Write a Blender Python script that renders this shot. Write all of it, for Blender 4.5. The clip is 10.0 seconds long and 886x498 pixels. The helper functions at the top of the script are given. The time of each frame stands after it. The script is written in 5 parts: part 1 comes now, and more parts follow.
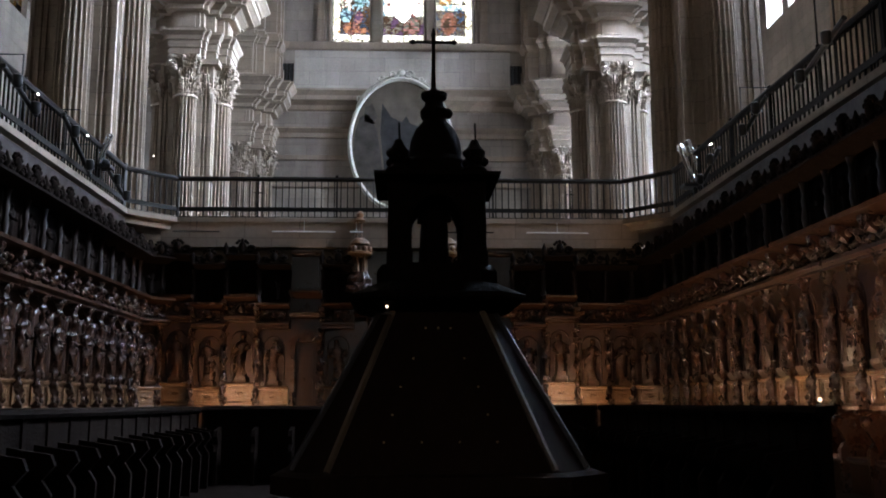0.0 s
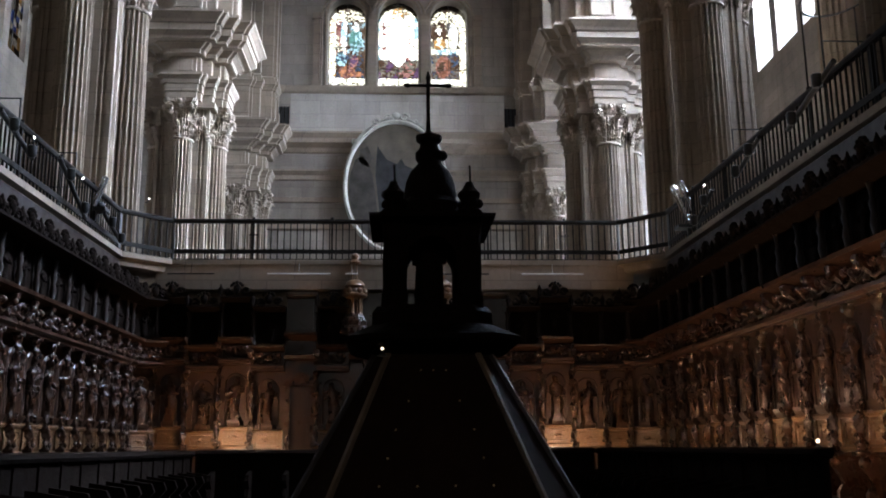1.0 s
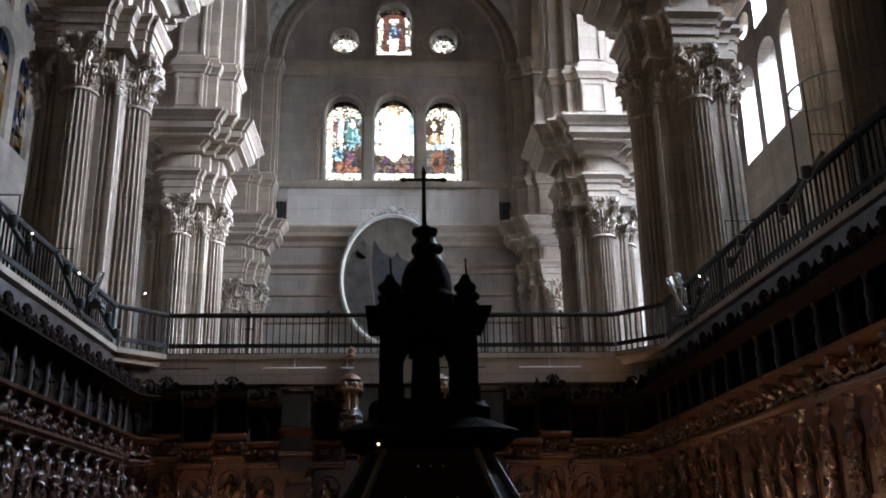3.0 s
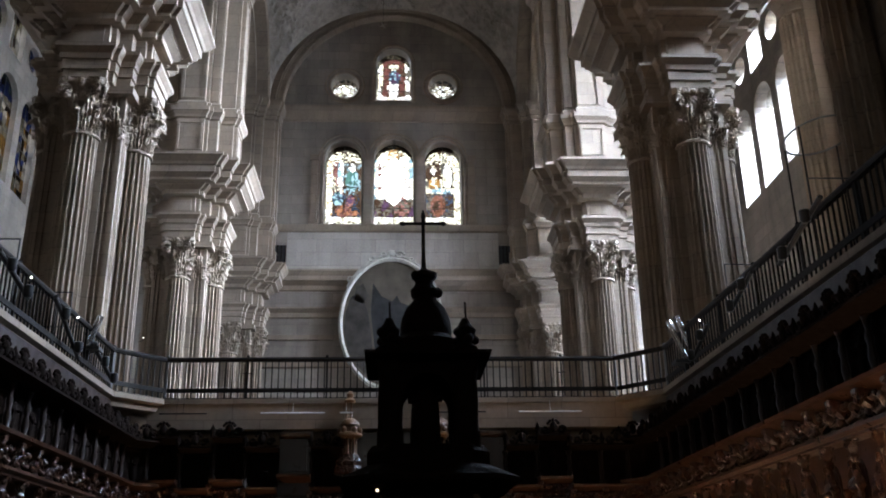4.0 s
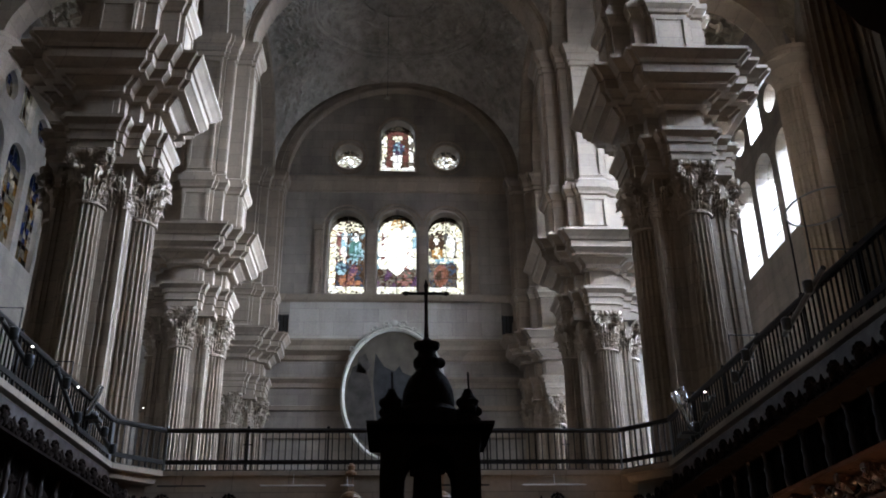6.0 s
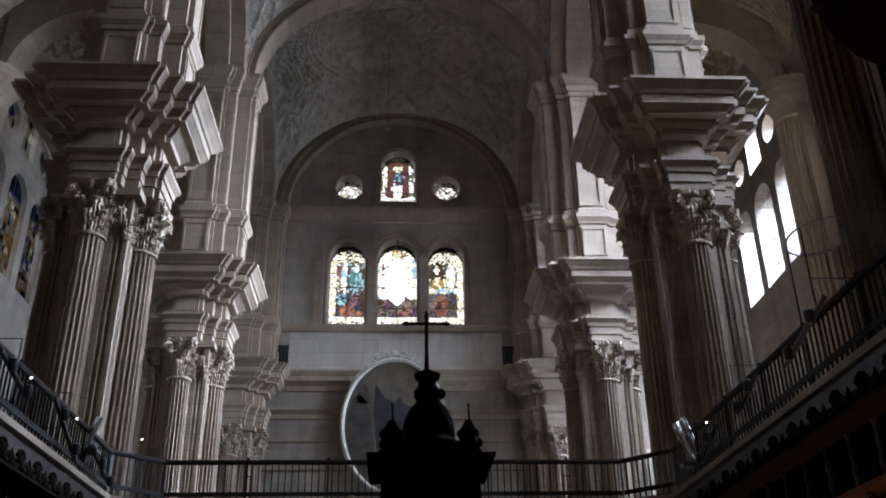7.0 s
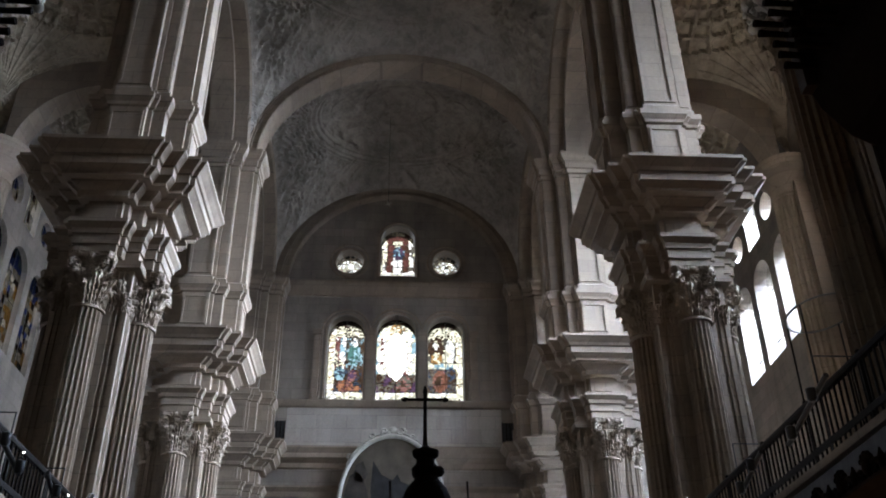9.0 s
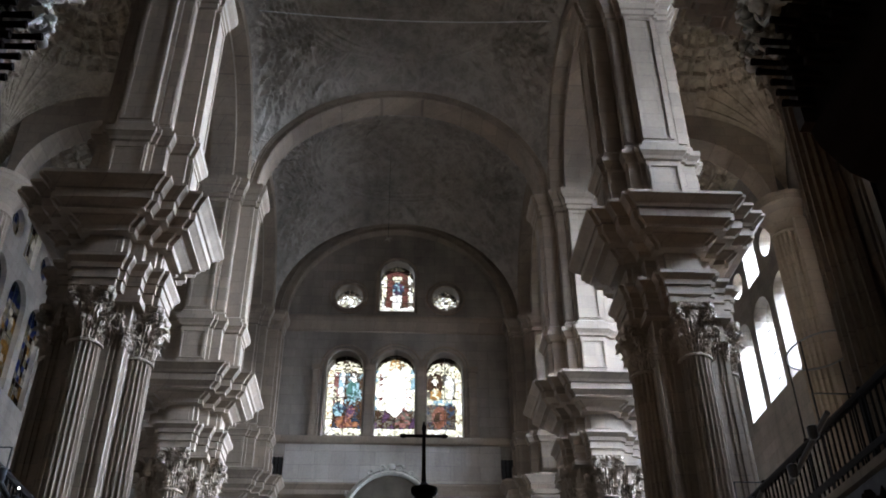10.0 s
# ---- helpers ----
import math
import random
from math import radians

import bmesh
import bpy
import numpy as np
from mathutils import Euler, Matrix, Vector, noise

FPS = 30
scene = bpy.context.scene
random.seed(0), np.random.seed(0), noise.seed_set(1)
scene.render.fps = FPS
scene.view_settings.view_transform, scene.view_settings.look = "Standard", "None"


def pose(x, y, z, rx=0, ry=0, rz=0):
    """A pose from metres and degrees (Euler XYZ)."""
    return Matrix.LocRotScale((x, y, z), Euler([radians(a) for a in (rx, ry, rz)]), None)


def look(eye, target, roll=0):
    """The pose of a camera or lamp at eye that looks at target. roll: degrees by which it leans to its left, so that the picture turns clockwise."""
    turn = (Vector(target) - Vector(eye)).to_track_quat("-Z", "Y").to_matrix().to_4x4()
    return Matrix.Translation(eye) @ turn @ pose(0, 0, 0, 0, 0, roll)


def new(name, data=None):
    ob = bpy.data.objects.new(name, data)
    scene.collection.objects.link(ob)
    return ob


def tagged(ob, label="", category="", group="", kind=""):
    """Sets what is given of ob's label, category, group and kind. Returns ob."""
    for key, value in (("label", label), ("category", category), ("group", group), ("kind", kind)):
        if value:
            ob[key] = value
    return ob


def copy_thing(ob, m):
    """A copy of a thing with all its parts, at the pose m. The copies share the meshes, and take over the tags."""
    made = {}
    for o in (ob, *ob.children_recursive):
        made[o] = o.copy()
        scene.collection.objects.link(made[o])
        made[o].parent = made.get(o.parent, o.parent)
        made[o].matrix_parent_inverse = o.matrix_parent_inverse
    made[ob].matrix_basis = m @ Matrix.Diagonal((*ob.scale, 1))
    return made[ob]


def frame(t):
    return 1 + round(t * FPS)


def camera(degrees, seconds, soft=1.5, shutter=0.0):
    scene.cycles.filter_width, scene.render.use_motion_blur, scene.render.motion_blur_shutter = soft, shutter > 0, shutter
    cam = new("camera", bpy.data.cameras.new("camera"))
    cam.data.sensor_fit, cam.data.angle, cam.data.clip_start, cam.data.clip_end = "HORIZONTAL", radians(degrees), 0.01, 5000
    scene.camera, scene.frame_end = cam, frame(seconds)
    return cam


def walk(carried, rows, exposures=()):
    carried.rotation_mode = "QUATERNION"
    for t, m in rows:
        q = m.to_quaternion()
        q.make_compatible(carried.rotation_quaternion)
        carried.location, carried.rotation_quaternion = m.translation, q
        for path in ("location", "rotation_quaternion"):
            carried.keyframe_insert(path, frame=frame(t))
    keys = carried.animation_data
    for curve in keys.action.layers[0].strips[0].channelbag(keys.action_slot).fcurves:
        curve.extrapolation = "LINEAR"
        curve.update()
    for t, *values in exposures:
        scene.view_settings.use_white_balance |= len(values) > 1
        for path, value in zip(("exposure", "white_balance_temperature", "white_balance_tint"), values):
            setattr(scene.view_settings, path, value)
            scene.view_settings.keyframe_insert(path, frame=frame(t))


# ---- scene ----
cam = camera(51.1, 10.0, soft=1.9)
EYE = (0.0, 0.0, 1.65)
# seconds, yaw (to the left), pitch (up), lean
ROWS = [
    (0.0, -2.549, 9.488, -0.203),
    (0.5, -2.742, 10.660, -0.468),
    (1.0, -2.868, 12.057, -0.440),
    (1.5, -2.894, 13.396, -0.624),
    (2.0, -2.944, 14.626, -0.766),
    (2.5, -3.113, 16.167, -0.897),
    (4.0, -3.268, 20.485, -0.984),
    (4.5, -3.178, 21.484, -0.892),
    (5.0, -3.134, 22.755, -0.826),
    (5.5, -3.131, 23.828, -0.753),
    (7.0, -3.152, 26.662, -0.888),
    (7.5, -3.132, 27.616, -0.779),
    (8.0, -3.117, 28.809, -0.608),
    (8.5, -3.197, 30.074, -0.633),
    (9.0, -3.249, 31.287, -0.580),
    (9.5, -3.275, 32.680, -0.556),
    (10.0, -3.297, 33.469, -0.389),
]


def turned(yaw, pitch, roll):
    a, b = radians(yaw), radians(pitch)
    ahead = Vector((-math.sin(a) * math.cos(b), math.cos(a) * math.cos(b), math.sin(b)))
    return look(EYE, Vector(EYE) + ahead, roll)


walk(cam, [(t, turned(yaw, pitch, roll)) for t, yaw, pitch, roll in ROWS], [(0, 0.4), (2.5, 0.45), (4.5, 0.16), (7.5, -0.2), (9, -0.2), (10, -0.12)])

# ---- light ----
world = bpy.data.worlds.new("sky")
scene.world = world
world.use_nodes = True
wn = world.node_tree.nodes
sky = wn.new("ShaderNodeTexSky")
sky.sky_type, sky.sun_disc, sky.sun_elevation, sky.sun_rotation = "NISHITA", False, radians(38), radians(75)
world.node_tree.links.new(sky.outputs[0], wn["Background"].inputs[0])
wn["Background"].inputs[1].default_value = 0.15

sun = new("sun", bpy.data.lights.new("sun", "SUN"))
sun.data.energy, sun.data.angle, sun.data.color = 0.6, radians(20), (1.0, 0.95, 0.86)
sun.matrix_world = look((40, 10, 35), (0, 0, 0))


def window_light(name, at, to, size_x, size_y, power, colour=(0.93, 0.96, 1.0), spread=180):
    lamp = new(name, bpy.data.lights.new(name, "AREA"))
    lamp.data.shape, lamp.data.size, lamp.data.size_y = "RECTANGLE", size_x, size_y
    lamp.data.energy, lamp.data.color = power, colour
    lamp.data.spread = radians(spread)
    lamp.matrix_world = look(at, to)
    return lamp


BAY = 12.6
PIER_X = 8.87
PIER_Y = [25.4 + BAY * k for k in (-3, -2, -1, 0, 1, 2)]
AISLE_X = 20.4
WALL_Y = 51.0
BAY_C = [25.4 + BAY * (k + 0.5) for k in (-3, -2, -1, 0, 1)]
COOL = (0.66, 0.825, 1.11)
for k, yc in enumerate(BAY_C):
    # upper windows of the two aisles
    if k == 2:
        window_light("daylight", (AISLE_X + 8.0, yc - 0.6, 29.5), (-8, yc + 2.0, 17.0), 7.0, 4.0, 32000, COOL)
        window_light("daylight", (AISLE_X - 0.1, yc - 0.3, 25.6), (0, yc + 3.0, 20.0), 8.2, 5.6, 3500, COOL, 120)
    else:
        window_light("daylight", (AISLE_X + 8.0, yc - 0.4 * (k == 3), (34, 34, 0, 32.5, 34)[k]), (4, yc, 19.0), 10.5, (8, 8, 0, 3.5, 8)[k], (6000, 9000, 0, 42000, 215000)[k], COOL)
    if k == 3:
        window_light("daylight", (AISLE_X - 0.1, yc, 25.3), (0, yc - 1.0, 15.5), 8.2, 5.6, 13500, COOL, 90)
    window_light("daylight", (-AISLE_X - 8.0, yc, 34.0), (-8, yc, 21.0), 11.5, 8.0, (200, 200, 200, 2500, 4500)[k], COOL)
    # unseen low windows, added to brighten the end wall and far piers
    if k > 2:
        window_light("daylight", (AISLE_X + 3.0, yc, 14.0), (0, yc, 11.0), 9.0, 6.0, (0, 0, 0, 3000, 22000)[k], COOL)
        window_light("daylight", (-AISLE_X - 3.0, yc, 14.0), (0, yc, 11.0), 9.0, 6.0, (0, 0, 0, 600, 2500)[k], COOL)
# Added fill lamp from behind the camera; its east wall window is invented
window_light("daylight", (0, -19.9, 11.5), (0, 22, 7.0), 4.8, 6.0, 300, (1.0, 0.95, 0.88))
window_light("daylight", (0, WALL_Y + 8.0, 35.0), (0, 30, 22.0), 14.0, 9.0, 2600, COOL)

# ---- materials ----


def nodes_of(name):
    m = bpy.data.materials.new(name)
    m.use_nodes = True
    t = m.node_tree
    return m, t, t.nodes["Principled BSDF"]


def coords(t, scale=(1, 1, 1)):
    mp = t.nodes.new("ShaderNodeMapping")
    geo = t.nodes.new("ShaderNodeNewGeometry")
    mp.inputs["Scale"].default_value = scale
    t.links.new(geo.outputs["Position"], mp.inputs["Vector"])
    return mp.outputs[0]


def noise_tex(t, vec, scale, detail=5.0, rough=0.6):
    n = t.nodes.new("ShaderNodeTexNoise")
    n.inputs["Scale"].default_value, n.inputs["Detail"].default_value, n.inputs["Roughness"].default_value = scale, detail, rough
    t.links.new(vec, n.inputs["Vector"])
    return n.outputs["Fac"]


def ramp(t, fac, stops):
    r = t.nodes.new("ShaderNodeValToRGB")
    e = r.color_ramp.elements
    while len(e) < len(stops):
        e.new(0.5)
    for el, (at, col) in zip(e, stops):
        el.position, el.color = at, (*col, 1)
    t.links.new(fac, r.inputs[0])
    return r.outputs[0]


def mix(t, fac, a, b, mode="MIX"):
    m = t.nodes.new("ShaderNodeMix")
    m.data_type, m.blend_type = "RGBA", mode
    for key, v in ((0, fac), (6, a), (7, b)):
        if isinstance(v, (int, float)):
            m.inputs[key].default_value = v
        elif isinstance(v, tuple):
            m.inputs[key].default_value = (*v, 1)
        else:
            t.links.new(v, m.inputs[key])
    return m.outputs[2]


def bump(t, bsdf, height, strength, distance):
    b = t.nodes.new("ShaderNodeBump")
    b.inputs["Strength"].default_value, b.inputs["Distance"].default_value = strength, distance
    t.links.new(height, b.inputs["Height"])
    t.links.new(b.outputs[0], bsdf.inputs["Normal"])


def stone(name, light, dark, stain, rough=0.8, courses=0.0):
    """Limestone: large stains that run down, fine grain, block joints, a little relief."""
    m, t, b = nodes_of(name)
    v = coords(t)
    big = noise_tex(t, coords(t, (0.35, 0.35, 0.16)), 1.0, 6)
    fine = noise_tex(t, v, 9.0, 6, 0.7)
    col = ramp(t, big, [(0.32, dark), (0.62, light)])
    runs = noise_tex(t, coords(t, (2.2, 2.2, 0.12)), 1.0, 4)
    col = mix(t, ramp(t, runs, [(0.55, (0, 0, 0)), (0.8, (0.4, 0.4, 0.4))]), col, stain)
    col = mix(t, 0.35, col, ramp(t, fine, [(0.3, (0.35, 0.35, 0.35)), (0.7, (1, 1, 1))]), "MULTIPLY")
    t.links.new(col, b.inputs["Base Color"])
    b.inputs["Roughness"].default_value = rough
    height = fine
    if courses:
        geo, sep, com = t.nodes.new("ShaderNodeNewGeometry"), t.nodes.new("ShaderNodeSeparateXYZ"), t.nodes.new("ShaderNodeCombineXYZ")
        add = t.nodes.new("ShaderNodeMath")
        t.links.new(geo.outputs["Position"], sep.inputs[0])
        t.links.new(sep.outputs[0], add.inputs[0])
        t.links.new(sep.outputs[1], add.inputs[1])
        t.links.new(add.outputs[0], com.inputs[0])
        t.links.new(sep.outputs[2], com.inputs[1])
        br = t.nodes.new("ShaderNodeTexBrick")
        for key, value in (("Scale", 1.0), ("Mortar Size", 0.012), ("Mortar Smooth", 0.3), ("Brick Width", courses * 2.1), ("Row Height", courses)):
            br.inputs[key].default_value = value
        br.inputs["Color1"].default_value, br.inputs["Color2"].default_value, br.inputs["Mortar"].default_value = (1, 1, 1, 1), (0.74, 0.74, 0.75, 1), (0.45, 0.44, 0.43, 1)
        t.links.new(com.outputs[0], br.inputs["Vector"])
        col = mix(t, 0.75, col, br.outputs["Color"], "MULTIPLY")
        t.links.new(col, b.inputs["Base Color"])
        height = mix(t, 0.4, fine, br.outputs["Color"])
    bump(t, b, height, 0.3, 0.03)
    return m


STONE = stone("limestone", (0.29, 0.217, 0.153), (0.185, 0.135, 0.093), (0.11, 0.085, 0.065), 0.8, 0.62)
CARVED = stone("carved_limestone", (0.32, 0.245, 0.178), (0.175, 0.13, 0.092), (0.08, 0.062, 0.048))
ct = CARVED.node_tree
cut = noise_tex(ct, coords(ct), 7.0, 4, 0.5)
bump(ct, ct.nodes["Principled BSDF"], cut, 1.0, 0.14)
STONE_WALL = stone("wall_limestone", (0.29, 0.238, 0.188), (0.145, 0.117, 0.09), (0.085, 0.074, 0.062), 0.8, 0.62)
PLASTER = stone("pale_plaster", (0.42, 0.358, 0.295), (0.27, 0.23, 0.187), (0.17, 0.15, 0.13), 0.8, 0.82)


def carved_stone(name, dark, light):
    m, t, b = nodes_of(name)
    v = coords(t)
    vor = t.nodes.new("ShaderNodeTexVoronoi")
    vor.feature = "SMOOTH_F1"
    vor.inputs["Scale"].default_value = 1.9
    warp = t.nodes.new("ShaderNodeTexNoise")
    warp.inputs["Scale"].default_value = 0.9
    t.links.new(v, warp.inputs["Vector"])
    t.links.new(mix(t, 0.55, v, warp.outputs["Color"], "ADD"), vor.inputs["Vector"])
    wave = t.nodes.new("ShaderNodeTexNoise")
    wave.inputs["Scale"].default_value, wave.inputs["Detail"].default_value, wave.inputs["Distortion"].default_value = 2.6, 6.0, 1.8
    t.links.new(v, wave.inputs["Vector"])
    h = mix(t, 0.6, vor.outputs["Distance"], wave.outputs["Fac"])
    big = noise_tex(t, v, 0.22, 5)
    col = ramp(t, big, [(0.3, dark), (0.7, light)])
    # Shade of the carved hollows is put into the colour through the relief height
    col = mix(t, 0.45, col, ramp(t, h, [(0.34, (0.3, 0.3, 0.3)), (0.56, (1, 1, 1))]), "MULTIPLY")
    t.links.new(col, b.inputs["Base Color"])
    b.inputs["Roughness"].default_value = 0.85
    bump(t, b, h, 1.0, 0.16)
    return m


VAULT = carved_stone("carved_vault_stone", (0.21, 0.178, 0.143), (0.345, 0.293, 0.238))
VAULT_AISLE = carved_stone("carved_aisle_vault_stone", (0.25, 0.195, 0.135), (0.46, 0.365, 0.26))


def wood(name, light, dark, rough, relief=0.0, gloss=0.5):
    m, t, b = nodes_of(name)
    grain = noise_tex(t, coords(t, (14, 14, 1.6)), 1.0, 6, 0.65)
    big = noise_tex(t, coords(t), 1.3, 4)
    col = mix(t, 0.5, ramp(t, grain, [(0.3, dark), (0.7, light)]), ramp(t, big, [(0.3, dark), (0.7, light)]))
    t.links.new(col, b.inputs["Base Color"])
    b.inputs["Specular IOR Level"].default_value = gloss
    fine = noise_tex(t, coords(t), 26.0 if relief else 60.0, 3)
    t.links.new(ramp(t, noise_tex(t, coords(t), 5.0), [(0.3, (rough - 0.1,) * 3), (0.7, (rough + 0.12,) * 3)]), b.inputs["Roughness"])
    bump(t, b, fine if relief else grain, 0.8 if relief else 0.3, relief or 0.004)
    return m


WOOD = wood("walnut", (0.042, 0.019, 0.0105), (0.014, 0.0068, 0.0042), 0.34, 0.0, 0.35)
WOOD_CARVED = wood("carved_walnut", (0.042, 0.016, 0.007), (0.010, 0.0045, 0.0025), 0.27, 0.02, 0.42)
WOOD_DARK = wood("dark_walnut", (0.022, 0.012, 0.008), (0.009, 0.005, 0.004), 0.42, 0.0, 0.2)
# Pedestals and turrets: warm lamp glow is partly put into this lighter colour
WOOD_MID = wood("lamplit_walnut", (0.17, 0.085, 0.036), (0.07, 0.034, 0.015), 0.34, 0.02)
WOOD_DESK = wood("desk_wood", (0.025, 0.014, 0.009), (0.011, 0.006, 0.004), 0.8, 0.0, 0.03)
# Near-black wood: shade around stalls, lectern and organs is put into the colour
WOOD_SHADED = wood("shaded_wood", (0.010, 0.006, 0.0042), (0.005, 0.0033, 0.0025), 0.8, 0.02, 0.03)
WOOD_TRIM = wood("worn_wood_edge", (0.17, 0.11, 0.065), (0.07, 0.045, 0.027), 0.55)


def plain(name, colour, rough, metal=0.0, spread=0.25, scale=3.0):
    m, t, b = nodes_of(name)
    n = noise_tex(t, coords(t), scale, 6)
    lo, hi = tuple(c * (1 - spread) for c in colour), tuple(min(1, c * (1 + spread)) for c in colour)
    t.links.new(ramp(t, n, [(0.3, lo), (0.7, hi)]), b.inputs["Base Color"])
    b.inputs["Roughness"].default_value, b.inputs["Metallic"].default_value = rough, metal
    bump(t, b, noise_tex(t, coords(t), scale * 9), 0.15, 0.004)
    return m


IRON = plain("wrought_iron", (0.011, 0.0085, 0.007), 0.65, 0.0)
IRON_PALE = plain("worn_grey_iron", (0.10, 0.095, 0.09), 0.5, 0.2)
IRON.node_tree.nodes["Principled BSDF"].inputs["Specular IOR Level"].default_value = 0.12
BLACK = plain("black_metal", (0.012, 0.012, 0.012), 0.45, 0.3)
CHROME = plain("bare_aluminium", (0.75, 0.75, 0.75), 0.25, 0.9, 0.08)
TIN = plain("organ_pipe_tin", (0.10, 0.095, 0.09), 0.35, 0.8)
GILT = plain("grey_gilding", (0.42, 0.39, 0.34), 0.5, 0.3)
MARBLE = plain("dark_marble_floor", (0.075, 0.062, 0.05), 0.45, 0.0, 0.4, 1.5)
FRAME_PALE = plain("pale_frame", (0.30, 0.27, 0.22), 0.75)
CANVAS = plain("brown_canvas", (0.058, 0.045, 0.032), 0.75, 0.0, 0.35, 0.9)
CANVAS_DARK = plain("dark_paint", (0.015, 0.0135, 0.013), 0.6, 0.0, 0.5, 1.2)
CANVAS_BLUE = plain("dark_grey_paint", (0.018, 0.0165, 0.0155), 0.6, 0.0, 0.4, 1.2)
CANVAS_MID = plain("umber_paint", (0.03, 0.024, 0.019), 0.6, 0.0, 0.5, 1.4)
for mat in (CANVAS, CANVAS_DARK, CANVAS_BLUE, CANVAS_MID, FRAME_PALE):
    mat.node_tree.nodes["Principled BSDF"].inputs["Specular IOR Level"].default_value = 0.15
CABLE = plain("pale_cable", (0.5, 0.48, 0.45), 0.7)
TASSEL = plain("aged_brass", (0.45, 0.33, 0.16), 0.4, 0.8)


def glass(name, colour):
    """Stained glass: daylight comes through tinted, the face has a little gloss."""
    m, t, b = nodes_of(name)
    tr, mx = t.nodes.new("ShaderNodeBsdfTransparent"), t.nodes.new("ShaderNodeMixShader")
    n = noise_tex(t, coords(t), 5.0, 6)
    lo = tuple(c * 0.4 for c in colour)
    t.links.new(ramp(t, n, [(0.35, lo), (0.6, colour)]), tr.inputs[0])
    b.inputs["Base Color"].default_value, b.inputs["Roughness"].default_value = (0.02, 0.02, 0.02, 1), 0.2
    mx.inputs[0].default_value = 0.06
    t.links.new(tr.outputs[0], mx.inputs[1])
    t.links.new(b.outputs[0], mx.inputs[2])
    t.links.new(mx.outputs[0], t.nodes["Material Output"].inputs[0])
    return m


GLASS = {
    "clear": glass("clear_glass", (0.9, 0.9, 0.86)), "cream": glass("cream_glass", (0.34, 0.33, 0.26)),
    "amber": glass("amber_glass", (0.16, 0.09, 0.03)), "red": glass("ruby_glass", (0.05, 0.02, 0.017)),
    "blue": glass("blue_glass", (0.018, 0.026, 0.042)), "sky": glass("pale_blue_glass", (0.12, 0.18, 0.21)),
    "green": glass("green_glass", (0.03, 0.07, 0.065)), "brown": glass("umber_glass", (0.026, 0.016, 0.011)),
    "white": glass("white_glass", (0.40, 0.40, 0.39)), "gold": glass("gold_glass", (0.34, 0.2, 0.06)), "azure": glass("azure_glass", (0.05, 0.085, 0.3)),
    "grey": glass("grey_glass", (0.055, 0.05, 0.042)), "rose": glass("rose_glass", (0.10, 0.05, 0.045)),
    "orange": glass("orange_glass", (0.13, 0.06, 0.034)), "rust": glass("rust_glass", (0.075, 0.033, 0.022)),
    "violet": glass("violet_glass", (0.035, 0.02, 0.038)),
}


def glowing(name, colour, strength):
    m, t, b = nodes_of(name)
    b.inputs["Emission Color"].default_value, b.inputs["Emission Strength"].default_value = (*colour, 1), strength
    return m


SKYLIGHT = glowing("bright_sky", (0.93, 0.97, 1.0), 5.0)
BULB = glowing("lit_bulb", (1.0, 0.92, 0.8), 9.0)
GLINT_GLOW = glowing("glint_glow", (1.0, 0.75, 0.55), 2.2)

# ---- mesh helpers ----


def box(bm, x0, x1, y0, y1, z0, z1):
    v = [bm.verts.new(p) for p in ((x0, y0, z0), (x1, y0, z0), (x1, y1, z0), (x0, y1, z0), (x0, y0, z1), (x1, y0, z1), (x1, y1, z1), (x0, y1, z1))]
    for f in ((3, 2, 1, 0), (4, 5, 6, 7), (0, 1, 5, 4), (1, 2, 6, 5), (2, 3, 7, 6), (3, 0, 4, 7)):
        bm.faces.new([v[i] for i in f])


def loft(bm, rings, close=True, caps=True):
    made = [[bm.verts.new(p) for p in ring] for ring in rings]
    n = len(made[0])
    for a, b in zip(made, made[1:]):
        for i in range(n if close else n - 1):
            j = (i + 1) % n
            bm.faces.new((a[i], a[j], b[j], b[i]))
    if caps and close:
        bm.faces.new(made[0][::-1])
        bm.faces.new(made[-1])


def lathe(bm, profile, segs=16, at=(0, 0, 0), turn=0.0):
    rings = [[(at[0] + r * math.cos(turn + 2 * math.pi * i / segs), at[1] + r * math.sin(turn + 2 * math.pi * i / segs), at[2] + z) for i in range(segs)] for r, z in profile]
    loft(bm, rings)


def tube(bm, points, radius, segs=6):
    pts = [Vector(p) for p in points]
    rings = []
    for i, p in enumerate(pts):
        d = (pts[min(i + 1, len(pts) - 1)] - pts[max(i - 1, 0)]).normalized()
        u = d.orthogonal().normalized() if abs(d.z) > 0.95 else d.cross(Vector((0, 0, 1))).normalized()
        w = d.cross(u)
        r = radius[i] if isinstance(radius, (list, tuple)) else radius
        rings.append([p + r * (u * math.cos(2 * math.pi * k / segs) + w * math.sin(2 * math.pi * k / segs)) for k in range(segs)])
    loft(bm, rings)


def ball(bm, at, r, squash=(1, 1, 1), segs=8, rows=6):
    prof = [(max(0.02, math.sin(math.pi * k / rows)), -math.cos(math.pi * k / rows)) for k in range(rows + 1)]
    loft(bm, [[(at[0] + r * squash[0] * q * math.cos(2 * math.pi * i / segs), at[1] + r * squash[1] * q * math.sin(2 * math.pi * i / segs), at[2] + r * squash[2] * h) for i in range(segs)] for q, h in prof])


